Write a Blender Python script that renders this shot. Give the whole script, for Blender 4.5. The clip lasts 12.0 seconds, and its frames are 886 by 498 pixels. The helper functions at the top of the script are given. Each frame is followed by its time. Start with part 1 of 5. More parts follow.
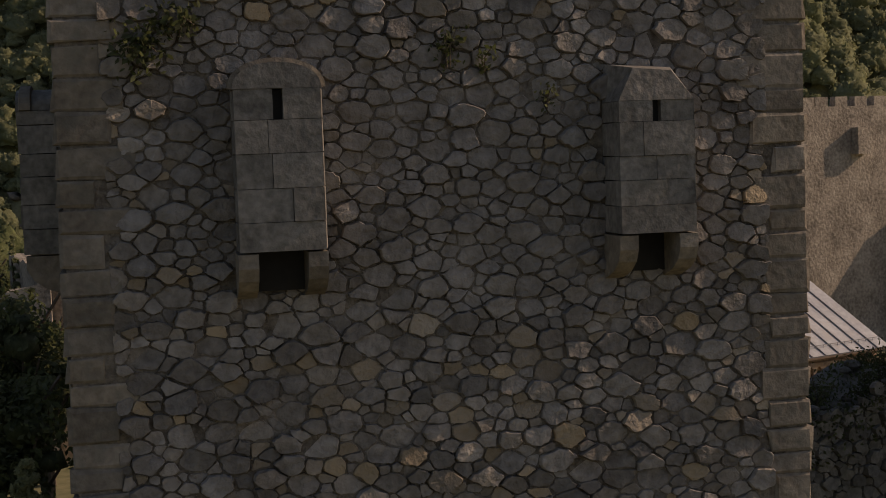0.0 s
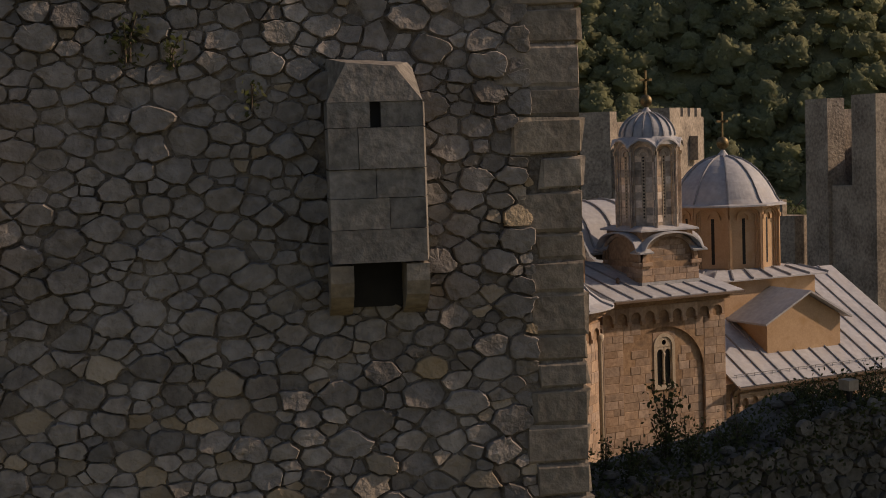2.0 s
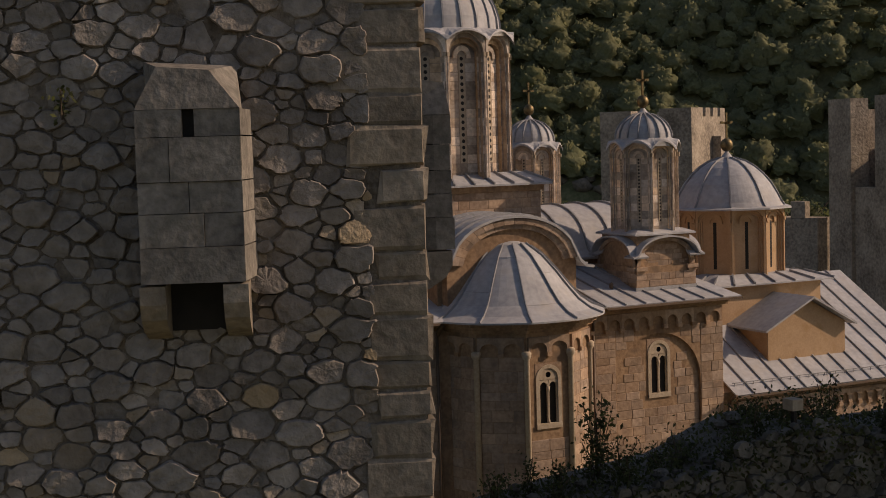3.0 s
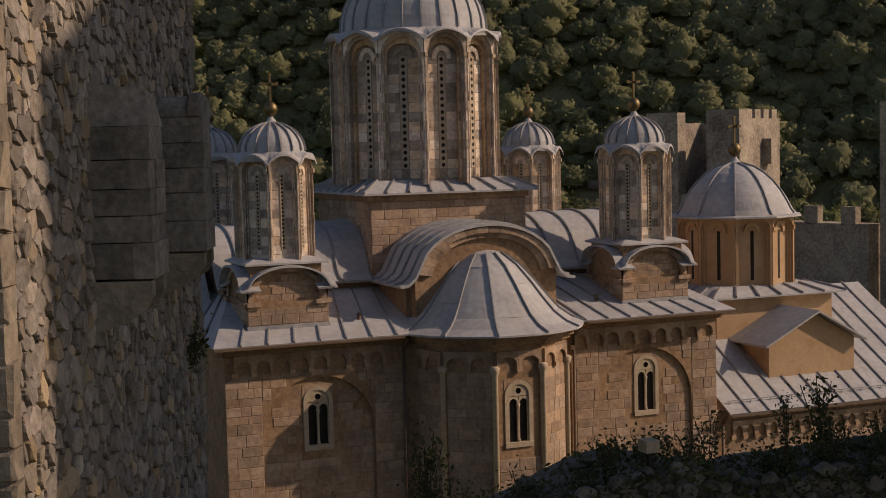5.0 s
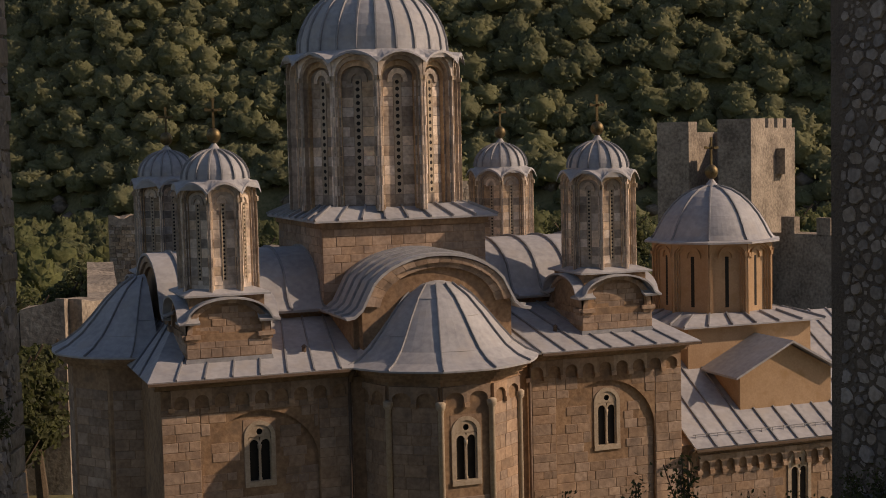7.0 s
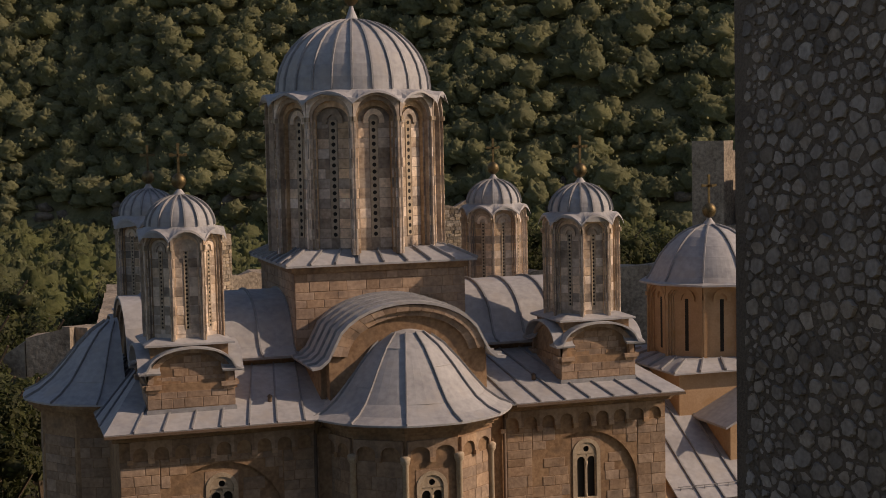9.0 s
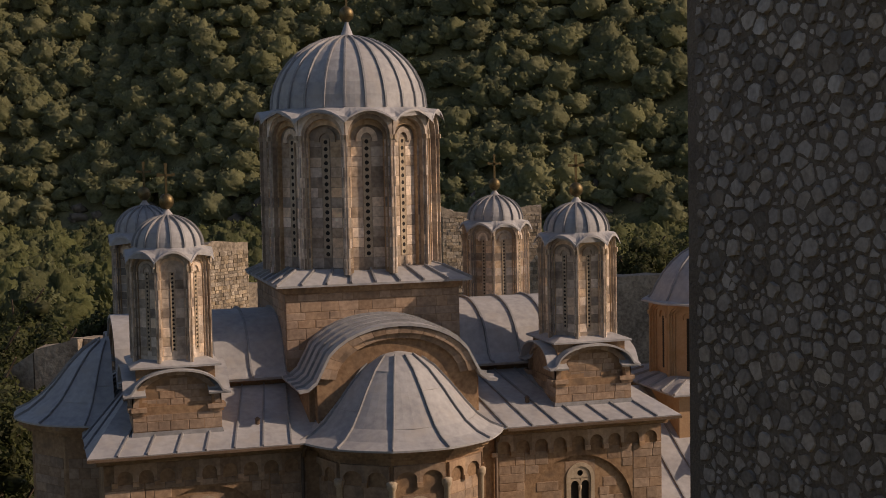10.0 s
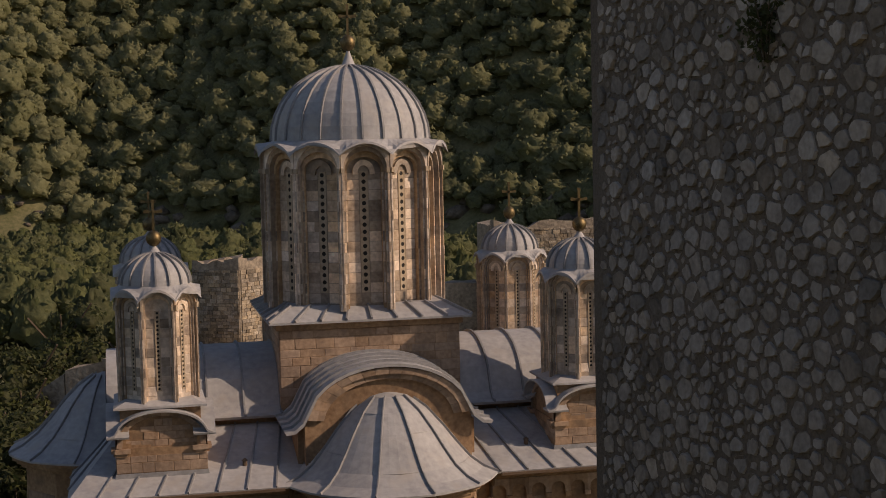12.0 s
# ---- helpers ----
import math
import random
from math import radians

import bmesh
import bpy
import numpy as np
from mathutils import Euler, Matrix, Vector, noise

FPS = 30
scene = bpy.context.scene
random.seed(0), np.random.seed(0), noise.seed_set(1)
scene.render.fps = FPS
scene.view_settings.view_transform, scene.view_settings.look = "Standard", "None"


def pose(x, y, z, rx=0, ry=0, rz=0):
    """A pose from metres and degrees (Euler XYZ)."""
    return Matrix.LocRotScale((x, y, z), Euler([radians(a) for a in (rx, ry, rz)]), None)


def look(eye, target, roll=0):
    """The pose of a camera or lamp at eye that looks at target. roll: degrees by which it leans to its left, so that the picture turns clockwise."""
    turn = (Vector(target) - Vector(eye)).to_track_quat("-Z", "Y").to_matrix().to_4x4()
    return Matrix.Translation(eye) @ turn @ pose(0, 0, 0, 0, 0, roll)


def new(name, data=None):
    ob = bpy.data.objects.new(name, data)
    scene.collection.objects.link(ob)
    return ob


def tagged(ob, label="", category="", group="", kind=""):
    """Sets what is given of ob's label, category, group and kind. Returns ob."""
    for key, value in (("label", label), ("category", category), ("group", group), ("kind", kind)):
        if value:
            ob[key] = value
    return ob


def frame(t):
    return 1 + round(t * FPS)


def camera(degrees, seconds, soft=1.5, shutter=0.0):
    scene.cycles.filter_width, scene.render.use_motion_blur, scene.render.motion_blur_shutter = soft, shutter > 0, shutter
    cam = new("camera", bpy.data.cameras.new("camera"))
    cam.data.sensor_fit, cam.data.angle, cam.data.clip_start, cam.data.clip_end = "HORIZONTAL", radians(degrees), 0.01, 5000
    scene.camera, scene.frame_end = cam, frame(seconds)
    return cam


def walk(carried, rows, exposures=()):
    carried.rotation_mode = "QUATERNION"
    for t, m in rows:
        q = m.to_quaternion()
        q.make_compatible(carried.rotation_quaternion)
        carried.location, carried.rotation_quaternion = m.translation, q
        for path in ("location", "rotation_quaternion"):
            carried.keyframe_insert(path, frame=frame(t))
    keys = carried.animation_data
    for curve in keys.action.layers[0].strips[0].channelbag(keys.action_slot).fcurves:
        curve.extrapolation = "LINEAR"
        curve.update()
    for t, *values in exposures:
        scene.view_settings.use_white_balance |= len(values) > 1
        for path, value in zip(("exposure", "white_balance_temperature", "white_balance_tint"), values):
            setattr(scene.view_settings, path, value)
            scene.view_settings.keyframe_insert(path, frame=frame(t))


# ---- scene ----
cam = camera(34.2, 12.0, soft=0.95)
PATH = [
    (0, (-31.454, -50.389, 16.094), (-30.388, -48.702, 15.954), -2.1),
    (0.5, (-30.073, -50.428, 16.093), (-29.056, -48.712, 15.95), -2.1),
    (1, (-28.833, -50.303, 16.099), (-27.846, -48.57, 15.955), -1.9),
    (1.5, (-27.514, -50.191, 16.084), (-26.56, -48.439, 15.941), -2.0),
    (2, (-26.353, -50.096, 16.111), (-25.427, -48.329, 15.969), -1.9),
    (2.5, (-25.191, -50.045, 16.137), (-24.293, -48.263, 15.994), -1.8),
    (3, (-24.113, -50.005, 16.168), (-23.239, -48.211, 16.025), -1.7),
    (5, (-19.548, -49.757, 16.237), (-18.789, -47.912, 16.096), -1.4),
    (5.5, (-18.594, -49.73, 16.378), (-17.853, -47.877, 16.237), -1.4),
    (6, (-17.71, -49.692, 16.592), (-16.982, -47.835, 16.45), -1.3),
    (6.5, (-16.824, -49.618, 16.863), (-16.11, -47.755, 16.72), -1.3),
    (7, (-16.037, -49.556, 17.141), (-15.339, -47.687, 16.997), -1.3),
    (9, (-12.562, -49.399, 18.499), (-11.958, -47.498, 18.357), -1.2),
    (9.5, (-11.677, -49.307, 18.846), (-11.101, -47.397, 18.704), -1.1),
    (10, (-10.883, -49.233, 19.141), (-10.332, -47.316, 18.998), -1.1),
    (10.5, (-10.019, -49.15, 19.425), (-9.497, -47.224, 19.282), -1.1),
    (11, (-9.224, -49.03, 19.694), (-8.733, -47.096, 19.551), -1.1),
    (11.5, (-8.354, -48.862, 19.982), (-7.899, -46.919, 19.838), -1.2),
    (12, (-7.523, -48.71, 20.254), (-7.098, -46.762, 20.109), -1.2),
]
walk(cam, [(t, look(eye, target, roll)) for t, eye, target, roll in PATH], [(0, -0.02, 7200, 20), (12, -0.02, 7200, 20)])


# ---- light ----
SUN_AZ, SUN_EL = radians(22), radians(30)      # from +x, turned towards -y
world = bpy.data.worlds.new("sky")
scene.world = world
world.use_nodes = True
wn = world.node_tree
sky = wn.nodes.new("ShaderNodeTexSky")
sky.sky_type = "NISHITA"
sky.sun_disc = False
sky.sun_elevation = SUN_EL
sky.sun_rotation = radians(90) + SUN_AZ
wn.links.new(sky.outputs[0], wn.nodes["Background"].inputs[0])
wn.nodes["Background"].inputs[1].default_value = 0.078
sun_data = bpy.data.lights.new("sun", "SUN")
sun_data.energy, sun_data.angle, sun_data.color = 3.1, radians(0.6), (1.0, 0.80, 0.60)
sun = new("sun", sun_data)
sun_dir = Vector((math.cos(SUN_AZ) * math.cos(SUN_EL), -math.sin(SUN_AZ) * math.cos(SUN_EL), math.sin(SUN_EL)))
sun.matrix_world = look(tuple(sun_dir * 120), (0, 0, 0))


# ---- materials ----
def surface(name, dark, light, rough=0.9, big=0.6, small=9.0, bump=0.4, metal=0.0, vary=0.0, island=0.0, stain=None, bump_size=0.02, odd=None):
    """Two scales of noise between two colours, a third of stains, value variation by object and by island, fine relief."""
    m = bpy.data.materials.new(name)
    m.use_nodes = True
    t = m.node_tree
    n, l = t.nodes, t.links
    b = n["Principled BSDF"]
    b.inputs["Roughness"].default_value = rough
    b.inputs["Metallic"].default_value = metal
    b.inputs["Specular IOR Level"].default_value = 0.3
    geo = n.new("ShaderNodeNewGeometry")

    def noise_of(scale, detail):
        x = n.new("ShaderNodeTexNoise")
        x.inputs["Scale"].default_value, x.inputs["Detail"].default_value = scale, detail
        l.new(geo.outputs["Position"], x.inputs["Vector"])
        return x.outputs["Fac"]
    a, c = noise_of(big, 4), noise_of(small, 6)
    mix = n.new("ShaderNodeMath")
    mix.operation = "MULTIPLY_ADD"
    mix.inputs[1].default_value = 0.5
    half = n.new("ShaderNodeMath")
    half.operation = "MULTIPLY"
    half.inputs[1].default_value = 0.5
    l.new(a, mix.inputs[0]), l.new(c, half.inputs[0]), l.new(half.outputs[0], mix.inputs[2])
    ramp = n.new("ShaderNodeValToRGB")
    ramp.color_ramp.elements[0].position, ramp.color_ramp.elements[1].position = 0.36, 0.64
    ramp.color_ramp.elements[0].color, ramp.color_ramp.elements[1].color = (*dark, 1), (*light, 1)
    l.new(mix.outputs[0], ramp.inputs[0])
    colour = ramp.outputs[0]
    if stain:
        s = noise_of(big * 2.3, 8)
        sr = n.new("ShaderNodeMapRange")
        sr.inputs[1].default_value, sr.inputs[2].default_value, sr.inputs[4].default_value = 0.52, 0.72, 0.8
        l.new(s, sr.inputs[0])
        mx = n.new("ShaderNodeMix")
        mx.data_type = "RGBA"
        l.new(sr.outputs[0], mx.inputs[0]), l.new(colour, mx.inputs[6])
        mx.inputs[7].default_value = (*stain, 1)
        colour = mx.outputs[2]
    if odd:
        # one stone in seven of another colour
        pick = n.new("ShaderNodeMath")
        pick.operation = "MULTIPLY"
        pick.inputs[1].default_value = 23.7
        part_of = n.new("ShaderNodeMath")
        part_of.operation = "FRACT"
        gate = n.new("ShaderNodeMapRange")
        gate.inputs[1].default_value, gate.inputs[2].default_value, gate.inputs[4].default_value = 0.80, 0.92, 0.75
        l.new(geo.outputs["Random Per Island"], pick.inputs[0]), l.new(pick.outputs[0], part_of.inputs[0]), l.new(part_of.outputs[0], gate.inputs[0])
        mo = n.new("ShaderNodeMix")
        mo.data_type = "RGBA"
        l.new(gate.outputs[0], mo.inputs[0]), l.new(colour, mo.inputs[6])
        mo.inputs[7].default_value = (*odd, 1)
        colour = mo.outputs[2]
    for amount, source in ((vary, "object"), (island, "island")):
        if amount:
            if source == "object":
                r = n.new("ShaderNodeObjectInfo").outputs["Random"]
            else:
                r = geo.outputs["Random Per Island"]
            v = n.new("ShaderNodeMapRange")
            v.inputs[3].default_value, v.inputs[4].default_value = 1 - amount, 1 + amount * 0.8
            l.new(r, v.inputs[0])
            h = n.new("ShaderNodeHueSaturation")
            l.new(v.outputs[0], h.inputs["Value"])
            l.new(colour, h.inputs["Color"])
            w = n.new("ShaderNodeMath")
            w.operation = "MULTIPLY"
            w.inputs[1].default_value = 7.31
            fr = n.new("ShaderNodeMath")
            fr.operation = "FRACT"
            sr = n.new("ShaderNodeMapRange")
            sr.inputs[3].default_value, sr.inputs[4].default_value = 1 - amount * 0.8, 1 + amount * 0.12
            l.new(r, w.inputs[0]), l.new(w.outputs[0], fr.inputs[0]), l.new(fr.outputs[0], sr.inputs[0]), l.new(sr.outputs[0], h.inputs["Saturation"])
            colour = h.outputs[0]
    l.new(colour, b.inputs["Base Color"])
    if bump:
        bp = n.new("ShaderNodeBump")
        bp.inputs["Strength"].default_value, bp.inputs["Distance"].default_value = bump, bump_size
        l.new(c, bp.inputs["Height"])
        l.new(bp.outputs[0], b.inputs["Normal"])
    return m


def leafy(m):
    """Lets light through leaves."""
    t = m.node_tree
    b, out = t.nodes["Principled BSDF"], t.nodes["Material Output"]
    tr = t.nodes.new("ShaderNodeBsdfTranslucent")
    mix = t.nodes.new("ShaderNodeMixShader")
    mix.inputs[0].default_value = 0.55
    t.links.new(b.inputs["Base Color"].links[0].from_socket, tr.inputs["Color"])
    t.links.new(b.outputs[0], mix.inputs[1])
    t.links.new(tr.outputs[0], mix.inputs[2])
    t.links.new(mix.outputs[0], out.inputs["Surface"])
    return m


M_STONE = surface("church_stone", (0.20, 0.125, 0.075), (0.40, 0.27, 0.165), 0.92, 0.8, 7, 0.5, stain=(0.17, 0.12, 0.085))
M_BLOCK = surface("church_block", (0.26, 0.165, 0.10), (0.44, 0.30, 0.19), 0.92, 0.9, 8, 0.5, vary=0.22, island=0.22, stain=(0.20, 0.14, 0.10))
M_DRUM = surface("drum_block", (0.36, 0.245, 0.145), (0.66, 0.49, 0.315), 0.92, 0.9, 8, 0.5, vary=0.5, island=0.5, stain=(0.24, 0.17, 0.12))
M_TRIM = surface("pale_trim", (0.36, 0.29, 0.21), (0.5, 0.42, 0.32), 0.9, 1.5, 12, 0.3)
M_LEAD = surface("lead_sheet", (0.31, 0.315, 0.33), (0.455, 0.46, 0.47), 0.72, 0.7, 5, 0.2, metal=0.1, island=0.05, stain=(0.40, 0.38, 0.36))
M_SEAM = surface("lead_seam", (0.22, 0.225, 0.235), (0.33, 0.335, 0.345), 0.6, 0.9, 7, 0.1, metal=0.25)
M_PLASTER = surface("ochre_plaster", (0.40, 0.265, 0.155), (0.50, 0.345, 0.21), 0.9, 0.9, 14, 0.15, stain=(0.38, 0.24, 0.12))
# near-black colour that paints the unlit depth of boxes, slots and windows
M_DARK = surface("unlit_inside", (0.012, 0.011, 0.01), (0.02, 0.018, 0.016), 0.6, 2, 9, 0)
M_GOLD = surface("gilt_copper", (0.11, 0.085, 0.045), (0.23, 0.175, 0.09), 0.5, 4, 20, 0.05, metal=0.9)
M_IRON = surface("dark_iron", (0.03, 0.03, 0.03), (0.06, 0.055, 0.05), 0.6, 4, 20, 0.1, metal=0.5)
M_MORTAR = surface("tower_mortar", (0.08, 0.067, 0.053), (0.235, 0.203, 0.165), 0.95, 1.6, 14, 0.9, bump_size=0.05)
M_RUBBLE = surface("rubble_stone", (0.148, 0.129, 0.111), (0.31, 0.277, 0.24), 0.93, 1.5, 9, 1.0, vary=0.0, island=0.36, stain=(0.19, 0.165, 0.13), bump_size=0.055, odd=(0.33, 0.25, 0.15))
# mossy tower rubble, its colour darkened further for the shade round the wall
M_MOSSY_SHADED = surface("shaded_mossy_rubble", (0.085, 0.078, 0.058), (0.19, 0.172, 0.135), 0.95, 1.6, 10, 0.9, vary=0.35, island=0.38, stain=(0.07, 0.072, 0.04), bump_size=0.03)
M_QUOIN = surface("quoin_stone", (0.14, 0.112, 0.08), (0.28, 0.23, 0.165), 0.93, 2.2, 10, 0.9, vary=0.25, island=0.25, stain=(0.16, 0.145, 0.11), bump_size=0.03)
M_BOXST = surface("dressed_stone", (0.115, 0.105, 0.09), (0.27, 0.245, 0.21), 0.93, 2.6, 12, 1.0, vary=0.2, island=0.2, stain=(0.13, 0.125, 0.105))
M_PEBMORT = surface("keep_mortar", (0.12, 0.098, 0.078), (0.20, 0.165, 0.13), 0.95, 1.0, 18, 0.9, bump_size=0.05)
M_PEBBLE = surface("keep_stone", (0.21, 0.178, 0.146), (0.39, 0.337, 0.28), 0.92, 2, 12, 0.7, vary=0.0, island=0.42, bump_size=0.03)
M_FARWALL = surface("far_masonry", (0.15, 0.12, 0.088), (0.42, 0.345, 0.25), 0.95, 0.5, 4.5, 0.7, island=0.38, bump_size=0.09)
M_RUINSTONE = surface("ruin_stone", (0.19, 0.15, 0.105), (0.44, 0.36, 0.26), 0.95, 1.2, 9, 0.8, island=0.45, bump_size=0.05)
M_GROUND = surface("dry_grass_ground", (0.09, 0.098, 0.042), (0.21, 0.19, 0.10), 0.95, 0.12, 1.4, 0.6, bump_size=0.1)
M_ROCK = surface("cliff_rock", (0.09, 0.075, 0.06), (0.22, 0.185, 0.145), 0.95, 0.25, 1.2, 1.0, bump_size=0.4)
M_LEAF = leafy(surface("wood_leaves", (0.20, 0.215, 0.108), (0.325, 0.33, 0.168), 0.85, 0.05, 1.7, 0.8, island=0.12, bump_size=0.35))
# hillside leaf colour darkened, to tone down the sun on the valley trees
M_LEAF_DIMMED = leafy(surface("dimmed_valley_leaves", (0.105, 0.13, 0.052), (0.235, 0.25, 0.105), 0.85, 0.1, 1.9, 0.8, island=0.2, bump_size=0.3))
M_LEAF2 = leafy(surface("near_leaves", (0.055, 0.07, 0.024), (0.13, 0.145, 0.05), 0.7, 0.8, 5, 0, island=0.35))
M_PIPE = surface("painted_pipe", (0.11, 0.075, 0.05), (0.17, 0.12, 0.085), 0.6, 2, 9, 0.1)
M_BARK = surface("bark", (0.06, 0.045, 0.03), (0.13, 0.10, 0.07), 0.95, 2, 12, 0.6)


# ---- building helpers ----
class Shape:
    def __init__(self):
        self.v, self.f = [], []

    def add(self, verts, faces):
        k = len(self.v)
        self.v += [tuple(p) for p in verts]
        self.f += [tuple(i + k for i in q) for q in faces]
        return self

    def box(self, x0, x1, y0, y1, z0, z1, m=None):
        p = [(x, y, z) for z in (z0, z1) for x, y in ((x0, y0), (x1, y0), (x1, y1), (x0, y1))]
        if m is not None:
            p = [m @ Vector(q) for q in p]
        return self.add(p, [(3, 2, 1, 0), (4, 5, 6, 7), (0, 1, 5, 4), (1, 2, 6, 5), (2, 3, 7, 6), (3, 0, 4, 7)])

    def prism(self, poly, z0, z1):
        n = len(poly)
        self.add([(x, y, z0) for x, y in poly] + [(x, y, z1) for x, y in poly],
                 [tuple(reversed(range(n))), tuple(range(n, 2 * n))] + [(i, (i + 1) % n, n + (i + 1) % n, n + i) for i in range(n)])
        return self

    def loft(self, rings, closed=True, caps=True):
        n = len(rings[0])
        fs = []
        for k in range(len(rings) - 1):
            for i in range(n if closed else n - 1):
                j = (i + 1) % n
                fs.append((k * n + i, k * n + j, (k + 1) * n + j, (k + 1) * n + i))
        if caps and closed:
            fs += [tuple(reversed(range(n))), tuple(range((len(rings) - 1) * n, len(rings) * n))]
        return self.add([p for r in rings for p in r], fs)

    def turned(self, m):
        self.v = [tuple(m @ Vector(p)) for p in self.v]
        return self

    def mesh(self, name, material, smooth=False):
        me = bpy.data.meshes.new(name)
        me.from_pydata(self.v, [], self.f)
        bm = bmesh.new()
        bm.from_mesh(me)
        bmesh.ops.recalc_face_normals(bm, faces=bm.faces)
        bm.to_mesh(me)
        bm.free()
        if smooth:
            me.polygons.foreach_set("use_smooth", [True] * len(me.polygons))
        me.materials.append(material)
        return me


def part(name, shape, material, parent=None, label="", smooth=False):
    ob = new(name, shape.mesh(name, material, smooth) if isinstance(shape, Shape) else shape)
    ob.parent = parent
    if label:
        ob["label"] = label
    return ob


def thing(name, label, category, kind="", group="", at=None):
    ob = new(name)
    ob.empty_display_size = 0.3
    if at:
        ob.location = at
    return tagged(ob, label, category, group, kind)


def ring(cx, cy, r, z, n, a0=0.0):
    return [(cx + r * math.cos(a0 + 2 * math.pi * i / n), cy + r * math.sin(a0 + 2 * math.pi * i / n), z) for i in range(n)]


def sweep(shape, pts, w, h, up=Vector((0, 0, 1))):
    """A small bar of width w and height h along pts, standing on them."""
    pts = [Vector(p) for p in pts]
    rings = []
    for i, p in enumerate(pts):
        d = (pts[min(i + 1, len(pts) - 1)] - pts[max(i - 1, 0)]).normalized()
        u = up[i] if isinstance(up, list) else up
        s = d.cross(u).normalized() * w / 2
        nn = s.cross(d).normalized() * h
        rings.append([p - s - nn * 0.2, p + s - nn * 0.2, p + s * 0.8 + nn, p - s * 0.8 + nn])
    shape.loft(rings)


def lathe(shape, cx, cy, profile, n=20):
    shape.loft([ring(cx, cy, max(r, 0.001), z, n) for r, z in profile])
    return shape


def bar_between(pts, w, h):
    s = Shape()
    sweep(s, pts, w, h)
    return s


def bars(name, runs, w, h, material, parent, ups=None):
    """One part for each run of points."""
    for i, pts in enumerate(runs):
        s = Shape()
        sweep(s, pts, w, h, ups[i] if ups else Vector((0, 0, 1)))
        part(name, s, material, parent)


def pierced(shape, m, u0, u1, z0, z1, thick, holes):
    """A slab of wall with rectangular openings, on a face whose matrix maps (u, out, z): holes as (ua, ub, za, zb), side by side."""
    u = u0
    for ua, ub, za, zb in sorted(holes):
        shape.box(u, ua, -thick, 0, z0, z1, m)
        shape.box(ua, ub, -thick, 0, z0, za, m)
        shape.box(ua, ub, -thick, 0, zb, z1, m)
        u = ub
    shape.box(u, u1, -thick, 0, z0, z1, m)


# ---- ground and hills ----
def terrain(x, y):
    """Height of the valley floor, of the rocky step at the hill's foot and of the steep slope behind it."""
    foot = max(118.0, min(262.0, 236 - 0.75 * (x - 19)))
    foot += 9 * noise.noise(Vector((x * 0.03, 1.7, 0.0)))
    r = max(0.0, y - foot)
    near = max(0.0, min(1.0, (y - 64) / 30.0))
    z = 1.6 * near * noise.noise(Vector((x * 0.04, y * 0.04, 5.0))) - 1.5 * near
    z += 11 * min(1.0, r / 9.0) + 0.80 * max(0.0, r - 12) * (1 if r < 170 else 170 / r)
    z += 7 * noise.noise(Vector((x * 0.02, y * 0.02, 0.3))) * min(1, r / 30)
    return z


def build_ground():
    xs = [-5000, -2500, -1200, -700, -400, -250] + [-140 + 6 * i for i in range(92)] + [460, 600, 900, 1400, 2600, 5000]
    ys = [-5000, -2500, -1000, -400, -200, -100] + [-60 + 6 * i for i in range(76)] + [430, 520, 700, 1200, 2400, 5000]
    s = Shape()
    vs = [(x, y, terrain(max(-420, min(580, x)), max(-100, min(600, y)))) for y in ys for x in xs]
    n = len(xs)
    s.add(vs, [(j * n + i, j * n + i + 1, (j + 1) * n + i + 1, (j + 1) * n + i) for j in range(len(ys) - 1) for i in range(n - 1)])
    g = part("ground", s, M_GROUND, smooth=True)
    tagged(g, "dry grassy valley floor rising into a steep wooded hillside", "ground", kind="structure")


build_ground()

# ---- gate tower, with boxes ----
T_B = Vector((-18.48, -38.02, 0))
T_ALONG = Vector((-0.935, 0.354, 0))      # along the front, from its sunlit corner
T_BACK = Vector((0.354, 0.935, 0))        # along its flank, away from the front
FRONT = Matrix(((-T_ALONG.x, T_BACK.x, 0, T_B.x), (-T_ALONG.y, T_BACK.y, 0, T_B.y), (0, 0, 1, 0), (0, 0, 0, 1)))   # x to the right along the front, y inwards
FLANK = FRONT @ Matrix(((0, -1, 0, 0), (1, 0, 0, 0), (0, 0, 1, 0), (0, 0, 0, 1)))   # x along the flank, y inwards
TOWER_W, TOWER_D, TOWER_H = 8.65, 11.0, 21.5
KEEP_0 = Vector((-0.74, -28.2, 0))
KD = Vector((0.119, -0.993, 0))
KEEP = Matrix(((KD.x, -KD.y, 0, KEEP_0.x), (KD.y, KD.x, 0, KEEP_0.y), (0, 0, 1, 0), (0, 0, 0, 1)))    # x towards the viewer along the wall, y inwards
KEEP_L, KEEP_W, KEEP_H = 16.4, 14.0, 29.0

tower = thing("fortress_tower", "weathered grey rubble stone tower with projecting stone boxes", "tower")
part("core", Shape().box(-TOWER_W, 0, 0.0, TOWER_D, 0, TOWER_H, FRONT), M_MORTAR, tower)
keep = thing("great_keep", "tall keep of pale rubble stones in brown mortar", "tower")
part("core", Shape().box(0, KEEP_L, 0.0, KEEP_W, 0, KEEP_H, KEEP), M_PEBMORT, keep)


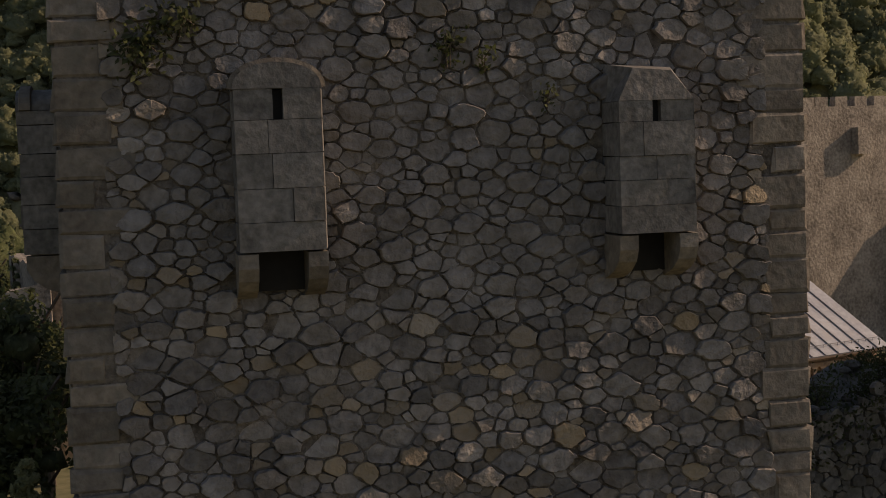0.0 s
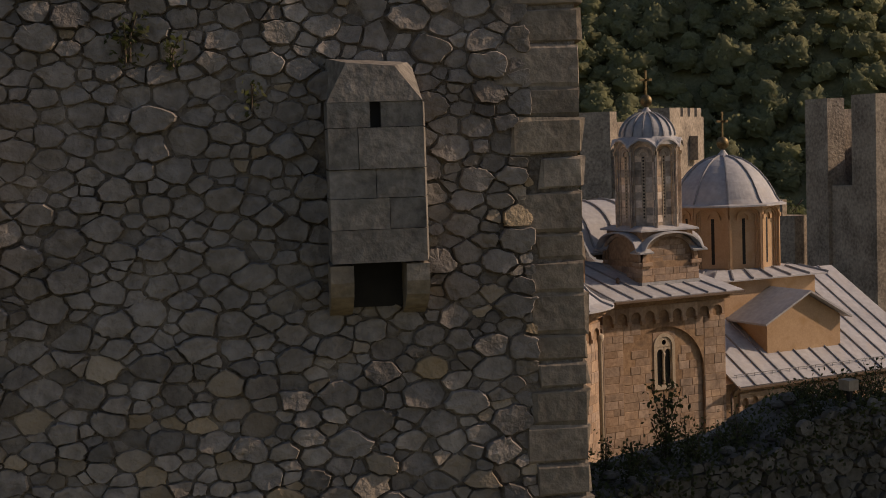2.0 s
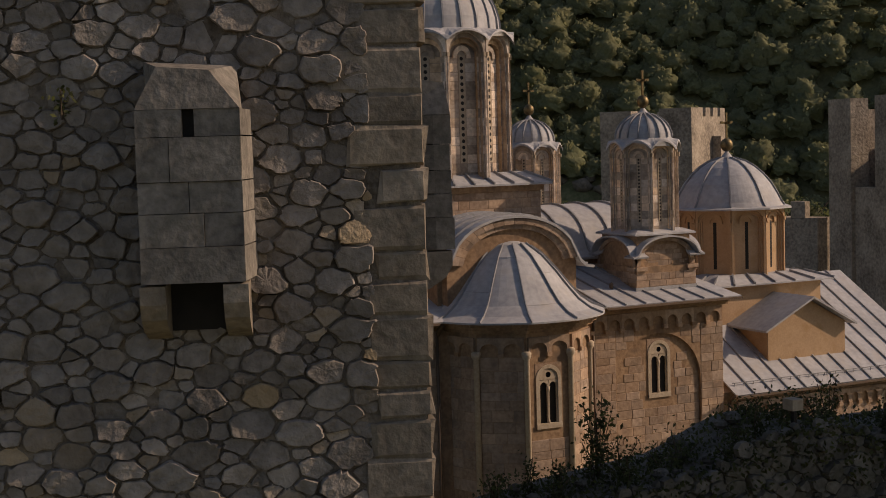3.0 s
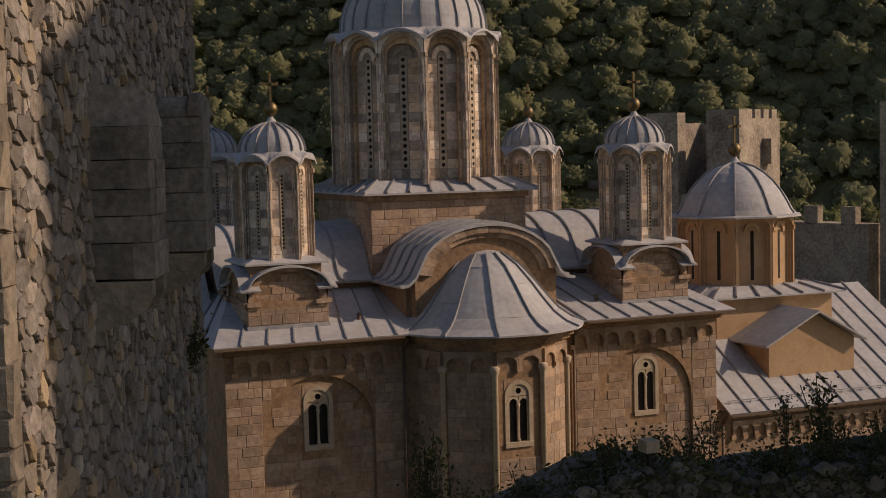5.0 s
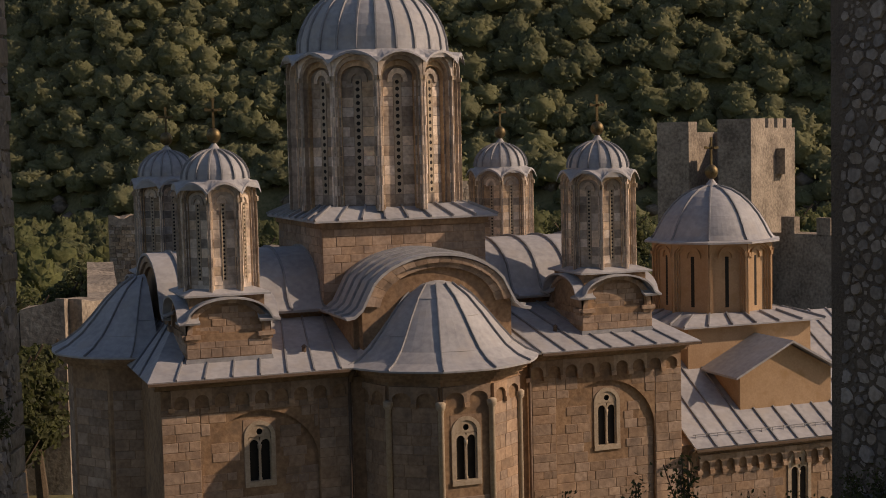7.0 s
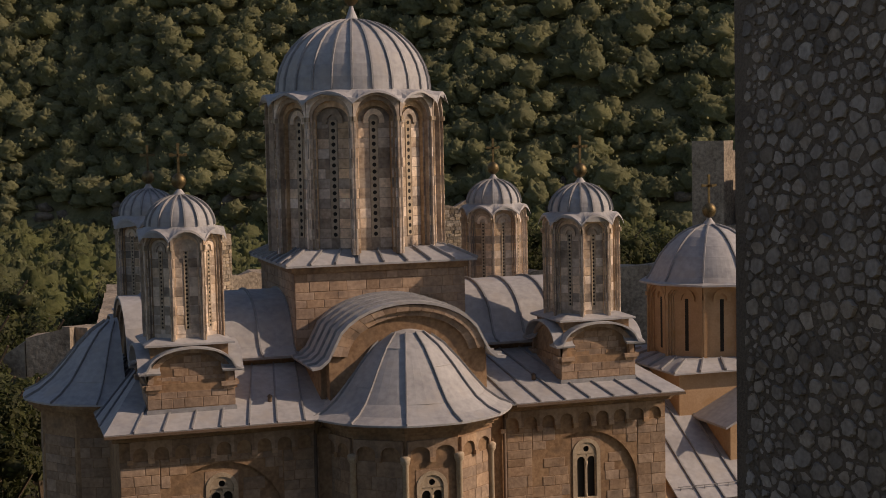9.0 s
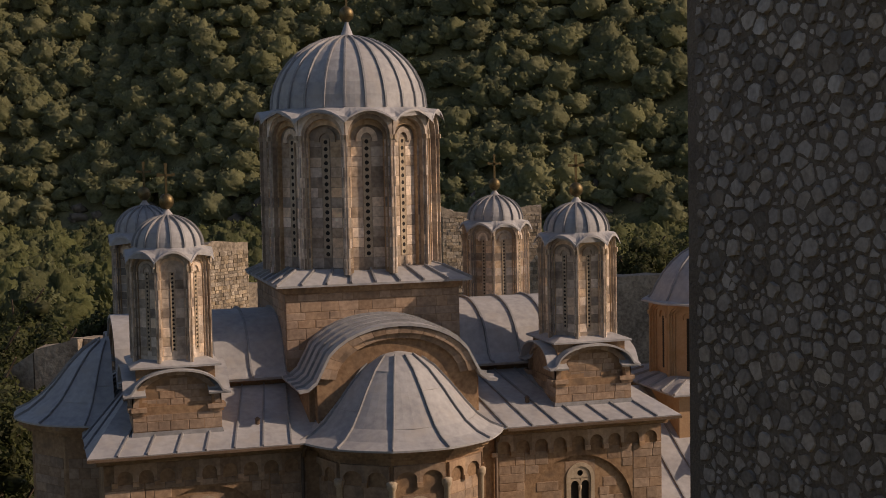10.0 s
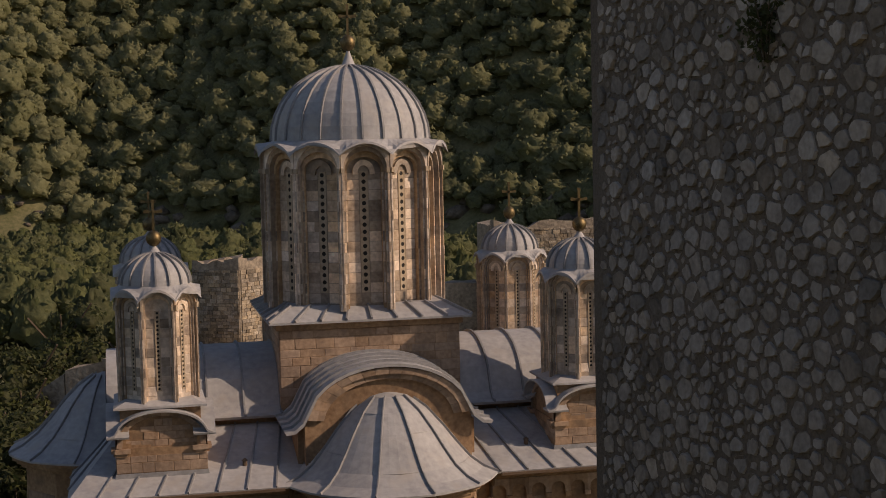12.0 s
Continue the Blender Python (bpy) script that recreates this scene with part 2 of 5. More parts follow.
def clip_cell(poly, a, b):
    """The part of poly that belongs to stone a rather than to stone b; points are (x, z, size)."""
    nx, ny = b[0] - a[0], b[1] - a[1]
    dd = nx * nx + ny * ny
    k = min(0.86, max(0.14, 0.5 + (a[2] ** 2 - b[2] ** 2) / (2 * dd)))
    mx, my = a[0] + nx * k, a[1] + ny * k
    out = []
    for i in range(len(poly)):
        p, q = poly[i], poly[(i + 1) % len(poly)]
        dp, dq = (p[0] - mx) * nx + (p[1] - my) * ny, (q[0] - mx) * nx + (q[1] - my) * ny
        if dp <= 0:
            out.append(p)
        if dp * dq < 0:
            k = dp / (dp - dq)
            out.append((p[0] + (q[0] - p[0]) * k, p[1] + (q[1] - p[1]) * k))
    return out


def rubble_cells(x0, x1, z0, z1, w, h, rng, keep_in=None, gap=0.02):
    """Irregular stones of very different sizes that fill a wall: outlines in the wall's plane."""
    ratio = w / h
    cell = w * 0.8
    grid, pts = {}, []

    def near(x, z, reach):
        gx, gz, n = int(x // cell), int(z // cell), int(reach // cell) + 1
        for a in range(gx - n, gx + n + 1):
            for b in range(gz - n, gz + n + 1):
                yield from grid.get((a, b), ())
    area = (x1 - x0 + 0.8) * (z1 - z0 + 0.8) * ratio
    for size, tries in ((0.62, 0.9), (0.46, 2.2), (0.34, 4.5), (0.22, 9.0)):
        s0 = size * w
        for _ in range(int(tries * area / (w * w))):
            x, z = rng.uniform(x0 - 0.4, x1 + 0.4), rng.uniform(z0 - 0.4, z1 + 0.4) * ratio
            s = s0 * rng.uniform(0.85, 1.15)
            if all((x - p[0]) ** 2 + (z - p[1]) ** 2 > ((s + p[2]) * 0.93) ** 2 for p in near(x, z, s + 0.72 * w)):
                p = (x, z, s)
                pts.append(p)
                grid.setdefault((int(x // cell), int(z // cell)), []).append(p)
    cells = []
    for p in pts:
        zc = p[1] / ratio
        if not (x0 < p[0] < x1 and z0 < zc < z1) or (keep_in and not keep_in(p[0], zc)):
            continue
        r = p[2] * 2.0
        poly = [(p[0] - r, p[1] - r), (p[0] + r, p[1] - r), (p[0] + r, p[1] + r), (p[0] - r, p[1] + r)]
        for q in near(p[0], p[1], r + 0.72 * w):
            if q is not p and len(poly) > 2:
                poly = clip_cell(poly, p, q)
        if len(poly) < 3:
            continue
        poly = [(min(x1, max(x0, a)), min(z1, max(z0, b / ratio))) for a, b in poly]
        cx, cz = sum(q[0] for q in poly) / len(poly), sum(q[1] for q in poly) / len(poly)
        r = sum(math.hypot(q[0] - cx, q[1] - cz) for q in poly) / len(poly)
        if r < gap * 1.6:
            continue
        k = max(0.45, 1 - gap / r * rng.uniform(0.5, 1.5))
        cells.append((cx, cz, r, [(cx + (q[0] - cx) * k, cz + (q[1] - cz) * k) for q in poly]))
    return cells


def stone_mesh(shape, cell, m, rng, depth=0.06, rounding=0.90):
    """One stone standing proud of the wall, with a rounded, uneven face."""
    cx, cz, r, poly = cell
    # cut the corners
    out = []
    n = len(poly)
    for i in range(n):
        p, q, s = poly[i - 1], poly[i], poly[(i + 1) % n]
        c = rng.uniform(0.05, 0.2)
        out += [(q[0] + (p[0] - q[0]) * c, q[1] + (p[1] - q[1]) * c), (q[0] + (s[0] - q[0]) * c, q[1] + (s[1] - q[1]) * c)]
    full = []
    for i, q in enumerate(out):
        full.append(q)
        if i % 2:
            s = out[(i + 1) % len(out)]
            e = rng.uniform(-0.05, 0.07) * r
            mx, mz = (q[0] + s[0]) / 2 - cx, (q[1] + s[1]) / 2 - cz
            ln = math.hypot(mx, mz) + 1e-6
            full.append((cx + mx + mx / ln * e, cz + mz + mz / ln * e))
    out = full
    out = [(x + rng.uniform(-0.07, 0.07) * r, z + rng.uniform(-0.07, 0.07) * r) for x, z in out]
    d = depth * rng.uniform(0.15, 1.5) * min(1.3, r / 0.14)
    tx, tz = rng.uniform(-0.14, 0.14), rng.uniform(-0.10, 0.20)
    base = [m @ Vector((x, 0.03, z)) for x, z in out]
    mid = [m @ Vector((cx + (x - cx) * 0.965, -d * 0.62 + (x - cx) * tx, cz + (z - cz) * 0.965)) for x, z in out]
    top = [m @ Vector((cx + (x - cx) * rounding, -d * rng.uniform(0.95, 1.06) + (x - cx) * tx + (z - cz) * tz, cz + (z - cz) * rounding)) for x, z in out]
    k = len(out)
    shape.add(base + mid + top + [m @ Vector((cx, -d * 1.02, cz))],
              [(i, (i + 1) % k, k + (i + 1) % k, k + i) for i in range(k)] + [(k + i, k + (i + 1) % k, 2 * k + (i + 1) % k, 2 * k + i) for i in range(k)]
              + [(2 * k + i, 2 * k + (i + 1) % k, 3 * k) for i in range(k)])


# ---- church ----
church = thing("monastery_church", "ochre sandstone church with lead roofs and five ribbed domes", "church")
WXL, WX, WY, EAVE_Z = 9.05, 8.85, 6.05, 10.28
nave = part("nave_wall", Shape().box(-WXL, WX, -WY + 0.27, WY, 0, EAVE_Z - 0.05), M_STONE, church)
for xa, xb, hole in ((-WXL, -0.002, (-6.51, -5.53, 6.72, 8.76)), (0.002, WX, (5.53, 6.51, 6.72, 8.8))):
    face = Shape()
    pierced(face, Matrix(((1, 0, 0, 0), (0, -1, 0, -WY), (0, 0, 1, 0), (0, 0, 0, 1))), xa, xb, 0, EAVE_Z - 0.05, 0.265, [hole])
    part("wall_face", face, M_STONE, nave)
CONCH_Y, CONCH_R = 5.75, 2.72
SEAM_0, SEAM_STEP = 14.5, 29.5


def conch_poly(r, a_from, a_to, cx, cy, n):
    return [(cx + r * math.cos(radians(a_from + (a_to - a_from) * i / n)), cy + r * math.sin(radians(a_from + (a_to - a_from) * i / n))) for i in range(n + 1)]


def conch(cx, cy, facing, r=CONCH_R, apse=False):
    """Five-sided apse with its bell-shaped lead roof, seams and gutter edge. facing: degrees of its outward axis."""
    a0, a1 = facing - 90, facing + 90
    eave = EAVE_Z + (0.28 if apse else 0.0)
    outer = conch_poly(r, a0, a1, cx, cy, 5)
    shell = Shape().prism(conch_poly(r - 0.28, a0, a1, cx, cy, 5), 0, eave - 0.05)
    half, apo, faces = r * math.sin(radians(18)), r * math.cos(radians(18)), []
    for i in range(5):
        a = radians(a0 + 36 * i + 18)
        m = Matrix(((-math.sin(a), math.cos(a), 0, cx + apo * math.cos(a)), (math.cos(a), math.sin(a), 0, cy + apo * math.sin(a)), (0, 0, 1, 0), (0, 0, 0, 1)))
        face = Shape()
        pierced(face, m, -half, half, 0, eave - 0.05, 0.27, [(-0.49, 0.49, 6.62, 8.74)] if facing == 270 and i == 2 else [])
        faces.append(face)
    wall = part("conch_wall", shell, M_STONE, church)
    for face in faces:
        part("wall_face", face, M_STONE, wall)
    rise = ((3.35, 0), (2.92, 0.17), (2.5, 0.47), (2.12, 0.90), (1.68, 1.45), (1.18, 2.0), (0.62, 2.41), (0.02, 2.58))
    if apse:
        rise = ((3.2, 0), (2.75, 0.2), (2.25, 0.56), (1.8, 1.03), (1.35, 1.56), (0.9, 2.0), (0.4, 2.32), (0.02, 2.42))
    prof = [(rise[0][0], eave - 0.06)] + [(q, eave + z) for q, z in rise]
    turns = [0.0] + [SEAM_0 + SEAM_STEP * i for i in range(int((180 - SEAM_0) / SEAM_STEP) + 1)] + [180.0]
    fan = []
    for ta, tb in zip(turns, turns[1:]):
        fan += [(ta + (tb - ta) * i / 4, 1 - 0.012 * math.sin(math.pi * i / 4)) for i in range(4)]
    fan.append((180.0, 1.0))
    rings = [[(cx + q * k * math.cos(radians(a0 + t)), cy + q * k * math.sin(radians(a0 + t)), z) for t, k in fan] for q, z in prof]
    roof = part("conch_roof", Shape().loft(rings, closed=False), M_LEAD, church, smooth=False)
    runs, ups = [], []
    for t in turns[1:-1]:
        a = radians(a0 + t)
        runs.append([(cx + q * math.cos(a), cy + q * math.sin(a), z + 0.005) for q, z in prof[1:-1]])
        slopes = [(prof[i + 1][1] - prof[i - 1][1], prof[i - 1][0] - prof[i + 1][0]) for i in range(1, len(prof) - 1)]
        ups.append([Vector((math.cos(a) * dz, math.sin(a) * dz, dq)).normalized() for dz, dq in slopes])
    bars("seam", runs, 0.042, 0.065, M_SEAM, roof, ups)
    # welted laps across the sheets
    for i, (ta, tb) in enumerate(zip(turns, turns[1:])):
        q, z = prof[(3, 4, 6, 3, 5)[i % 5]]
        part("lap", bar_between([(cx + q * 0.997 * math.cos(radians(a0 + t)), cy + q * 0.997 * math.sin(radians(a0 + t)), z) for t in (ta, (ta + tb) / 2, tb)], 0.03, 0.012), M_LEAD, roof)
    for k, (ra, za, zb) in enumerate(((r + 0.16, eave - 0.42, eave - 0.30), (r + 0.30, eave - 0.30, eave - 0.18), (r + 0.44, eave - 0.18, eave - 0.07))):
        part("cornice", Shape().prism(conch_poly(ra, a0, a1, cx, cy, 5), za, zb), M_STONE, wall)
    return wall


conch_front = conch(0, -CONCH_Y, 270)
conch_back = conch(0, CONCH_Y, 90)
conch_east = conch(-8.45, 0, 180, apse=True)


# lower roofs over the corner bays
def sheet_roof(name, pts, seam_dirs, parent, thick=0.06):
    """A sloping lead sheet from four corners (low a, low b, high b, high a) with standing seams from low to high."""
    a, b, c, d = (Vector(p) for p in pts)
    up = (b - a).cross(d - a).normalized()
    if up.z < 0:
        up = -up
    s = Shape().add([a, b, c, d, a - up * thick, b - up * thick, c - up * thick, d - up * thick],
                    [(0, 1, 2, 3), (7, 6, 5, 4), (0, 4, 5, 1), (1, 5, 6, 2), (2, 6, 7, 3), (3, 7, 4, 0)])
    roof = part(name, s, M_LEAD, parent)
    if seam_dirs:
        bars("seam", [[a.lerp(b, i / seam_dirs) + up * 0.004, d.lerp(c, i / seam_dirs) + up * 0.004] for i in range(1, seam_dirs)], 0.06, 0.055, M_SEAM, roof, [up] * seam_dirs)
    return roof


EY, EXL, EX, TOPZ = WY + 0.78, 9.53, 9.26, 11.5
for sy in (-1, 1):
    sheet_roof("aisle_roof", [(-EXL, sy * EY, EAVE_Z), (EX, sy * EY, EAVE_Z), (EX - 1.5, sy * 2.9, TOPZ), (-EXL + 1.5, sy * 2.9, TOPZ)], 22, church)
for sx in (-1, 1):
    ex = EX if sx > 0 else EXL
    sheet_roof("end_roof", [(sx * ex, -EY, EAVE_Z), (sx * ex, EY, EAVE_Z), (sx * (ex - 1.5), 2.9, TOPZ), (sx * (ex - 1.5), -2.9, TOPZ)], 9, church)


def arc_pts(half, rise, z0, n=16, flare=0.0):
    """A round arch, or with a flare an arch whose feet sweep outwards."""
    pts = []
    for i in range(n + 1):
        a = math.pi * i / n
        pts.append((-half * math.cos(a), z0 + rise * math.sin(a) ** 0.85))
    if flare:
        cut = [(u, z) for u, z in pts if abs(u) < half * 0.93]
        foot = [(half + flare, z0 + 0.02), (half + flare * 0.55, z0 + 0.06), (half + flare * 0.12, z0 + rise * 0.14)]
        pts = [(-u, z) for u, z in foot] + cut + foot[::-1]
    return pts


def barrel(name, half, rise, z0, x0, x1, m, parent, flare=0.62, lip=0.09, seams=6):
    """A barrel-vaulted lead roof along its own x with a rolled front edge and seams across."""
    outer = arc_pts(half, rise, z0, 18, flare)
    inner = [(y * 0.985, z - lip) for y, z in outer]
    loop = outer + inner[::-1]
    s = Shape().loft([[m @ Vector((x, y, z)) for y, z in loop] for x in (x0, x1)])
    roof = part(name, s, M_LEAD, parent)
    runs, ups = [], []
    for i in range(seams):
        x = x0 + (x1 - x0) * (i + 0.7) / seams
        runs.append([m @ Vector((x, y, z)) for y, z in outer])
        ups.append([(m.to_3x3() @ Vector((0, y * 0.8, max(0.3, z - z0 + 0.4)))).normalized() for y, z in outer])
    bars("seam", runs, 0.075, 0.075, M_SEAM, roof, ups)
    fill = [(y * 0.97, z - lip) for y, z in outer[2:-2]]
    poly = [(-half * 0.99, z0 - 1.9)] + fill + [(half * 0.99, z0 - 1.9)]
    w = Shape().loft([[m @ Vector((x, y, z)) for y, z in poly] for x in (x0 + 0.28, x1 - 0.05)])
    part("gable_wall", w, M_STONE, parent)
    # stepped archivolt under the roof edge
    for k, (r1, r2, off) in enumerate(((0.985, 0.88, 0.06), (0.88, 0.79, 0.16))):
        arch = arc_pts(half, rise, z0, 18)[1:-1]
        a = [(y * r1, z0 + (z - lip - z0) * r1) for y, z in arch]
        b = [(y * r2, z0 + (z - lip - z0) * r2) for y, z in arch]
        for i in range(len(a) - 1):
            q = [a[i], a[i + 1], b[i + 1], b[i]]
            c = [sum(p[0] for p in q) / 4, sum(p[1] for p in q) / 4]
            q = [(c[0] + (y - c[0]) * 0.975, c[1] + (z - c[1]) * 0.975) for y, z in q]
            part("voussoir", Shape().add([m @ Vector((x, y, z)) for x in (x0 + off, x0 + 0.34) for y, z in q],
                 [(0, 1, 2, 3), (7, 6, 5, 4), (0, 4, 5, 1), (1, 5, 6, 2), (2, 6, 7, 3), (3, 7, 4, 0)]), M_BLOCK, roof)
    return roof


ARM_H, ARM_R, ARM_Z = 2.58, 1.94, 11.75
part("crossing_wall", Shape().box(-7.8, 7.8, -2.75, 2.75, 9.5, ARM_Z), M_STONE, church)
part("crossing_wall", Shape().box(-2.75, 2.75, -5.6, 5.6, 9.5, ARM_Z), M_STONE, church)
for ang, ln in ((270, 6.3), (90, 6.3), (180, 8.4), (0, 8.2)):
    a = radians(ang)
    m = Matrix(((-math.cos(a), math.sin(a), 0, ln * math.cos(a)), (-math.sin(a), -math.cos(a), 0, ln * math.sin(a)), (0, 0, 1, 0), (0, 0, 0, 1)))
    barrel("arm_roof", ARM_H, ARM_R, ARM_Z, 0, ln - 2.6, m, church, seams=5)

# square base under the main drum
part("drum_base", Shape().box(-2.95, 2.95, -2.95, 2.95, 11, 14.62), M_STONE, church)
bc = Shape().box(-3.05, 3.05, -3.05, 3.05, 14.42, 14.62)
part("base_cornice", bc, M_STONE, church)
s = Shape().loft([[(x * h, y * h, z) for x, y in ((-1, -1), (1, -1), (1, 1), (-1, 1))] for h, z in ((3.3, 14.63), (3.3, 14.70), (2.5, 15.12), (0.5, 15.12))])
base_roof = part("base_roof", s, M_LEAD, church)
runs = []
for k in range(4):
    m = Matrix.Rotation(k * math.pi / 2, 4, "Z")
    for i in range(0, 8):
        u = -3.3 + 6.6 * i / 8
        runs.append([m @ Vector((u, -3.31, 14.71)), m @ Vector((u * 0.76, -2.5, 15.125))])
bars("seam", runs, 0.075, 0.07, M_SEAM, base_roof)


def arch_path(half, z0, zs, rise, n=12):
    p = [(-half, z0)]
    for i in range(n + 1):
        a = math.pi * i / n
        p.append((-half * math.cos(a), zs + rise * math.sin(a)))
    return p + [(half, z0)]


def arch_plate(shape, m, outer, inner, front, back):
    """A plate in a drum's face with an arched opening: m maps (u, out, z)."""
    n = len(outer)
    v = [m @ Vector((u, front, z)) for u, z in outer] + [m @ Vector((u, front, z)) for u, z in inner] + [m @ Vector((u, back, z)) for u, z in inner] + [m @ Vector((u, back, z)) for u, z in outer]
    f = []
    for i in range(n - 1):
        f += [(i, i + 1, n + i + 1, n + i), (n + i, n + i + 1, 2 * n + i + 1, 2 * n + i), (3 * n + i, 3 * n + i + 1, i + 1, i)]
    shape.add(v, f)


def drum(cx, cy, r, sides, a0, z0, z_imp, z_low, z_high, slot, dome_r, dome_h, eave, ball_z, name, holes, wall_mat, block_mat, ribs, ball_r, scallop=True, rib_turn=0.0):
    """A polygonal drum with stepped arched niches and pierced slots, scalloped cornice, ribbed dome, gilt ball and cross."""
    apo = r * math.cos(math.pi / sides)
    w = r * math.sin(math.pi / sides)
    core = apo - (0.115 if block_mat is not M_PLASTER else 0.065) * r
    body = part(name, Shape().prism([(p[0], p[1]) for p in ring(cx, cy, core / math.cos(math.pi / sides), 0, sides, a0)], z0, z_high - 0.1), wall_mat, church)
    step = w * 0.20
    for k in range(sides):
        a = a0 + (k + 0.5) * 2 * math.pi / sides
        m = Matrix(((-math.sin(a), math.cos(a), 0, cx), (math.cos(a), math.sin(a), 0, cy), (0, 0, 1, 0), (0, 0, 0, 1)))
        pl, ar = Shape(), Shape()
        outer = arch_path(w, z0, z_low, z_high - z_low)
        in1 = arch_path(w - step * 0.45, z0, z_imp, (z_high - z_imp) * 0.84)
        in2 = arch_path(w - step * 0.95, z0, z_imp, (z_high - z_imp) * 0.66)
        in3 = arch_path(w - step * 1.45, z0 + 0.05, z_imp, (z_high - z_imp) * 0.44)
        arch_plate(ar, m, outer, in1, apo + 0.06 * w + 0.03, core - 0.02)
        arch_plate(pl, m, in1, in2, apo - 0.02, core - 0.02)
        arch_plate(pl, m, in2, in3, apo - 0.02 - (apo - core) * 0.5, core - 0.02)
        # small arch over the slot
        sa = Shape()
        arch_plate(sa, m, arch_path(w * 0.46, z_imp - 0.16, z_imp - 0.1, w * 0.52), arch_path(w * 0.25, z_imp - 0.16, z_imp - 0.1, w * 0.29), core + 0.09 * w + 0.01, core - 0.02)
        part("slot_arch", sa, block_mat, body)
        part("niche_arch", ar, block_mat, body)
        part("niche", pl, block_mat, body)
        # capital at each corner of the face
        for sgn in (-1, 1):
            cp = Shape()
            cp.box(sgn * (w - step * 0.32) - step * 0.34, sgn * (w - step * 0.32) + step * 0.34, apo - 0.02, apo + 0.06 * w + 0.09, z_imp - 0.10, z_imp + 0.05, m)
            part("capital", cp, M_TRIM if block_mat is not M_PLASTER else M_PLASTER, body)
        # pierced slot
        sw, sb, st = slot
        sl, bk = Shape(), Shape()
        hz = (st - sb) / holes
        for j in range(holes):
            zc = sb + (j + 0.5) * hz
            hr = min(sw, hz / 2) * 0.64
            sq, oc = [], []
            for i in range(8):
                b = math.pi * i / 4
                q = max(abs(math.cos(b)), abs(math.sin(b)))
                sq.append((sw * math.cos(b) / q, zc + hz / 2 * math.sin(b) / q))
                oc.append((hr * math.cos(b), zc + hr * math.sin(b)))
            vs = [m @ Vector((u, core + 0.02, z)) for u, z in sq] + [m @ Vector((u, core + 0.02, z)) for u, z in oc] + [m @ Vector((u, core + 0.003, z)) for u, z in oc]
            sl.add(vs, [(i, (i + 1) % 8, 8 + (i + 1) % 8, 8 + i) for i in range(8)] + [(8 + i, 8 + (i + 1) % 8, 16 + (i + 1) % 8, 16 + i) for i in range(8)])
        for u in (-sw, sw):
            sl.box(u - 0.012, u + 0.012, core - 0.01, core + 0.03, sb, st, m)
        # black plate on the solid core, coloured as the slot's unlit depth
        bk.box(-sw, sw, core - 0.01, core + 0.004, sb, st, m)
        if block_mat is M_PLASTER:
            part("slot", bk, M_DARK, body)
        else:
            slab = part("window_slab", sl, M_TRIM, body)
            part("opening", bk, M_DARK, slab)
    # corner shafts
    for k in range(sides):
        p = ring(cx, cy, r + 0.015, 0, sides, a0)[k]
        lt = Shape()
        lathe(lt, p[0], p[1], [(0.04 * w + 0.012, z0), (0.04 * w + 0.012, z_imp - 0.1)], 7)
        part("shaft", lt, block_mat, body, smooth=True)
    # dome with scalloped skirt
    n = sides * 8
    prof = [(dome_r * math.cos(t), dome_h * math.sin(t)) for t in [radians(d) for d in (0, 10, 20, 30, 40, 50, 60, 70, 80, 88)]]
    if not scallop:
        prof = [(dome_r * q, dome_h * z) for q, z in ((1.0, -0.02), (0.94, 0.08), (0.87, 0.25), (0.77, 0.45), (0.64, 0.64), (0.49, 0.80), (0.33, 0.915), (0.17, 0.975), (0.03, 1.0))]

    def wave(i):
        return abs(math.sin(math.pi * i / 8.0)) ** 0.8 if scallop else 1.0
    rings = []
    for q, dz in ((eave + 0.01, -0.07), (eave, 0.0), ((eave + dome_r) / 2, 0.03), (dome_r, 0.07)):
        rr = []
        for i in range(n):
            a = a0 + 2 * math.pi * i / n
            k = math.cos(math.pi / sides) / math.cos(((i % 8) / 8 - 0.5) * 2 * math.pi / sides) if not scallop or q > dome_r else 1
            fade = 1.0 if q >= eave else (0.5 if q > dome_r + 0.01 else 0.0)
            zz = z_high + dz - (1 - wave(i)) * (z_high - z_low) * fade
            rr.append((cx + q * k * math.cos(a), cy + q * k * math.sin(a), zz))
        rings.append(rr)
    zb = z_high + 0.04
    for q, z in prof:
        rings.append([(cx + q * math.cos(a0 + 2 * math.pi * i / n), cy + q * math.sin(a0 + 2 * math.pi * i / n), zb + 0.04 + z) for i in range(n)])
    dome = part("dome", Shape().loft(rings), M_LEAD, church, smooth=False)
    runs, all_ups = [], []
    for k in range(ribs):
        a = a0 + rib_turn + 2 * math.pi * k / ribs
        pts = [(cx + q * math.cos(a), cy + q * math.sin(a), zb + 0.045 + z) for q, z in prof]
        ups = [Vector((math.cos(a) * q, math.sin(a) * q, z + 0.2)).normalized() for q, z in prof]
        runs.append(pts)
        all_ups.append(ups)
    bars("rib", runs, 0.08 if ribs > 16 else 0.065, 0.065, M_SEAM, dome, all_ups)
    top = zb + dome_h
    part("finial_neck", lathe(Shape(), cx, cy, [(1.55 * ball_r, top - 0.07), (1.55 * ball_r, top + 0.03), (1.3 * ball_r, top + 0.05), (0.75 * ball_r, top + 0.05 + 0.45 * (ball_z - 1.35 * ball_r - top)), (0.36 * ball_r, top + 0.05 + 0.8 * (ball_z - 1.35 * ball_r - top)), (0.3 * ball_r, ball_z)], 12), M_LEAD, dome, smooth=True)
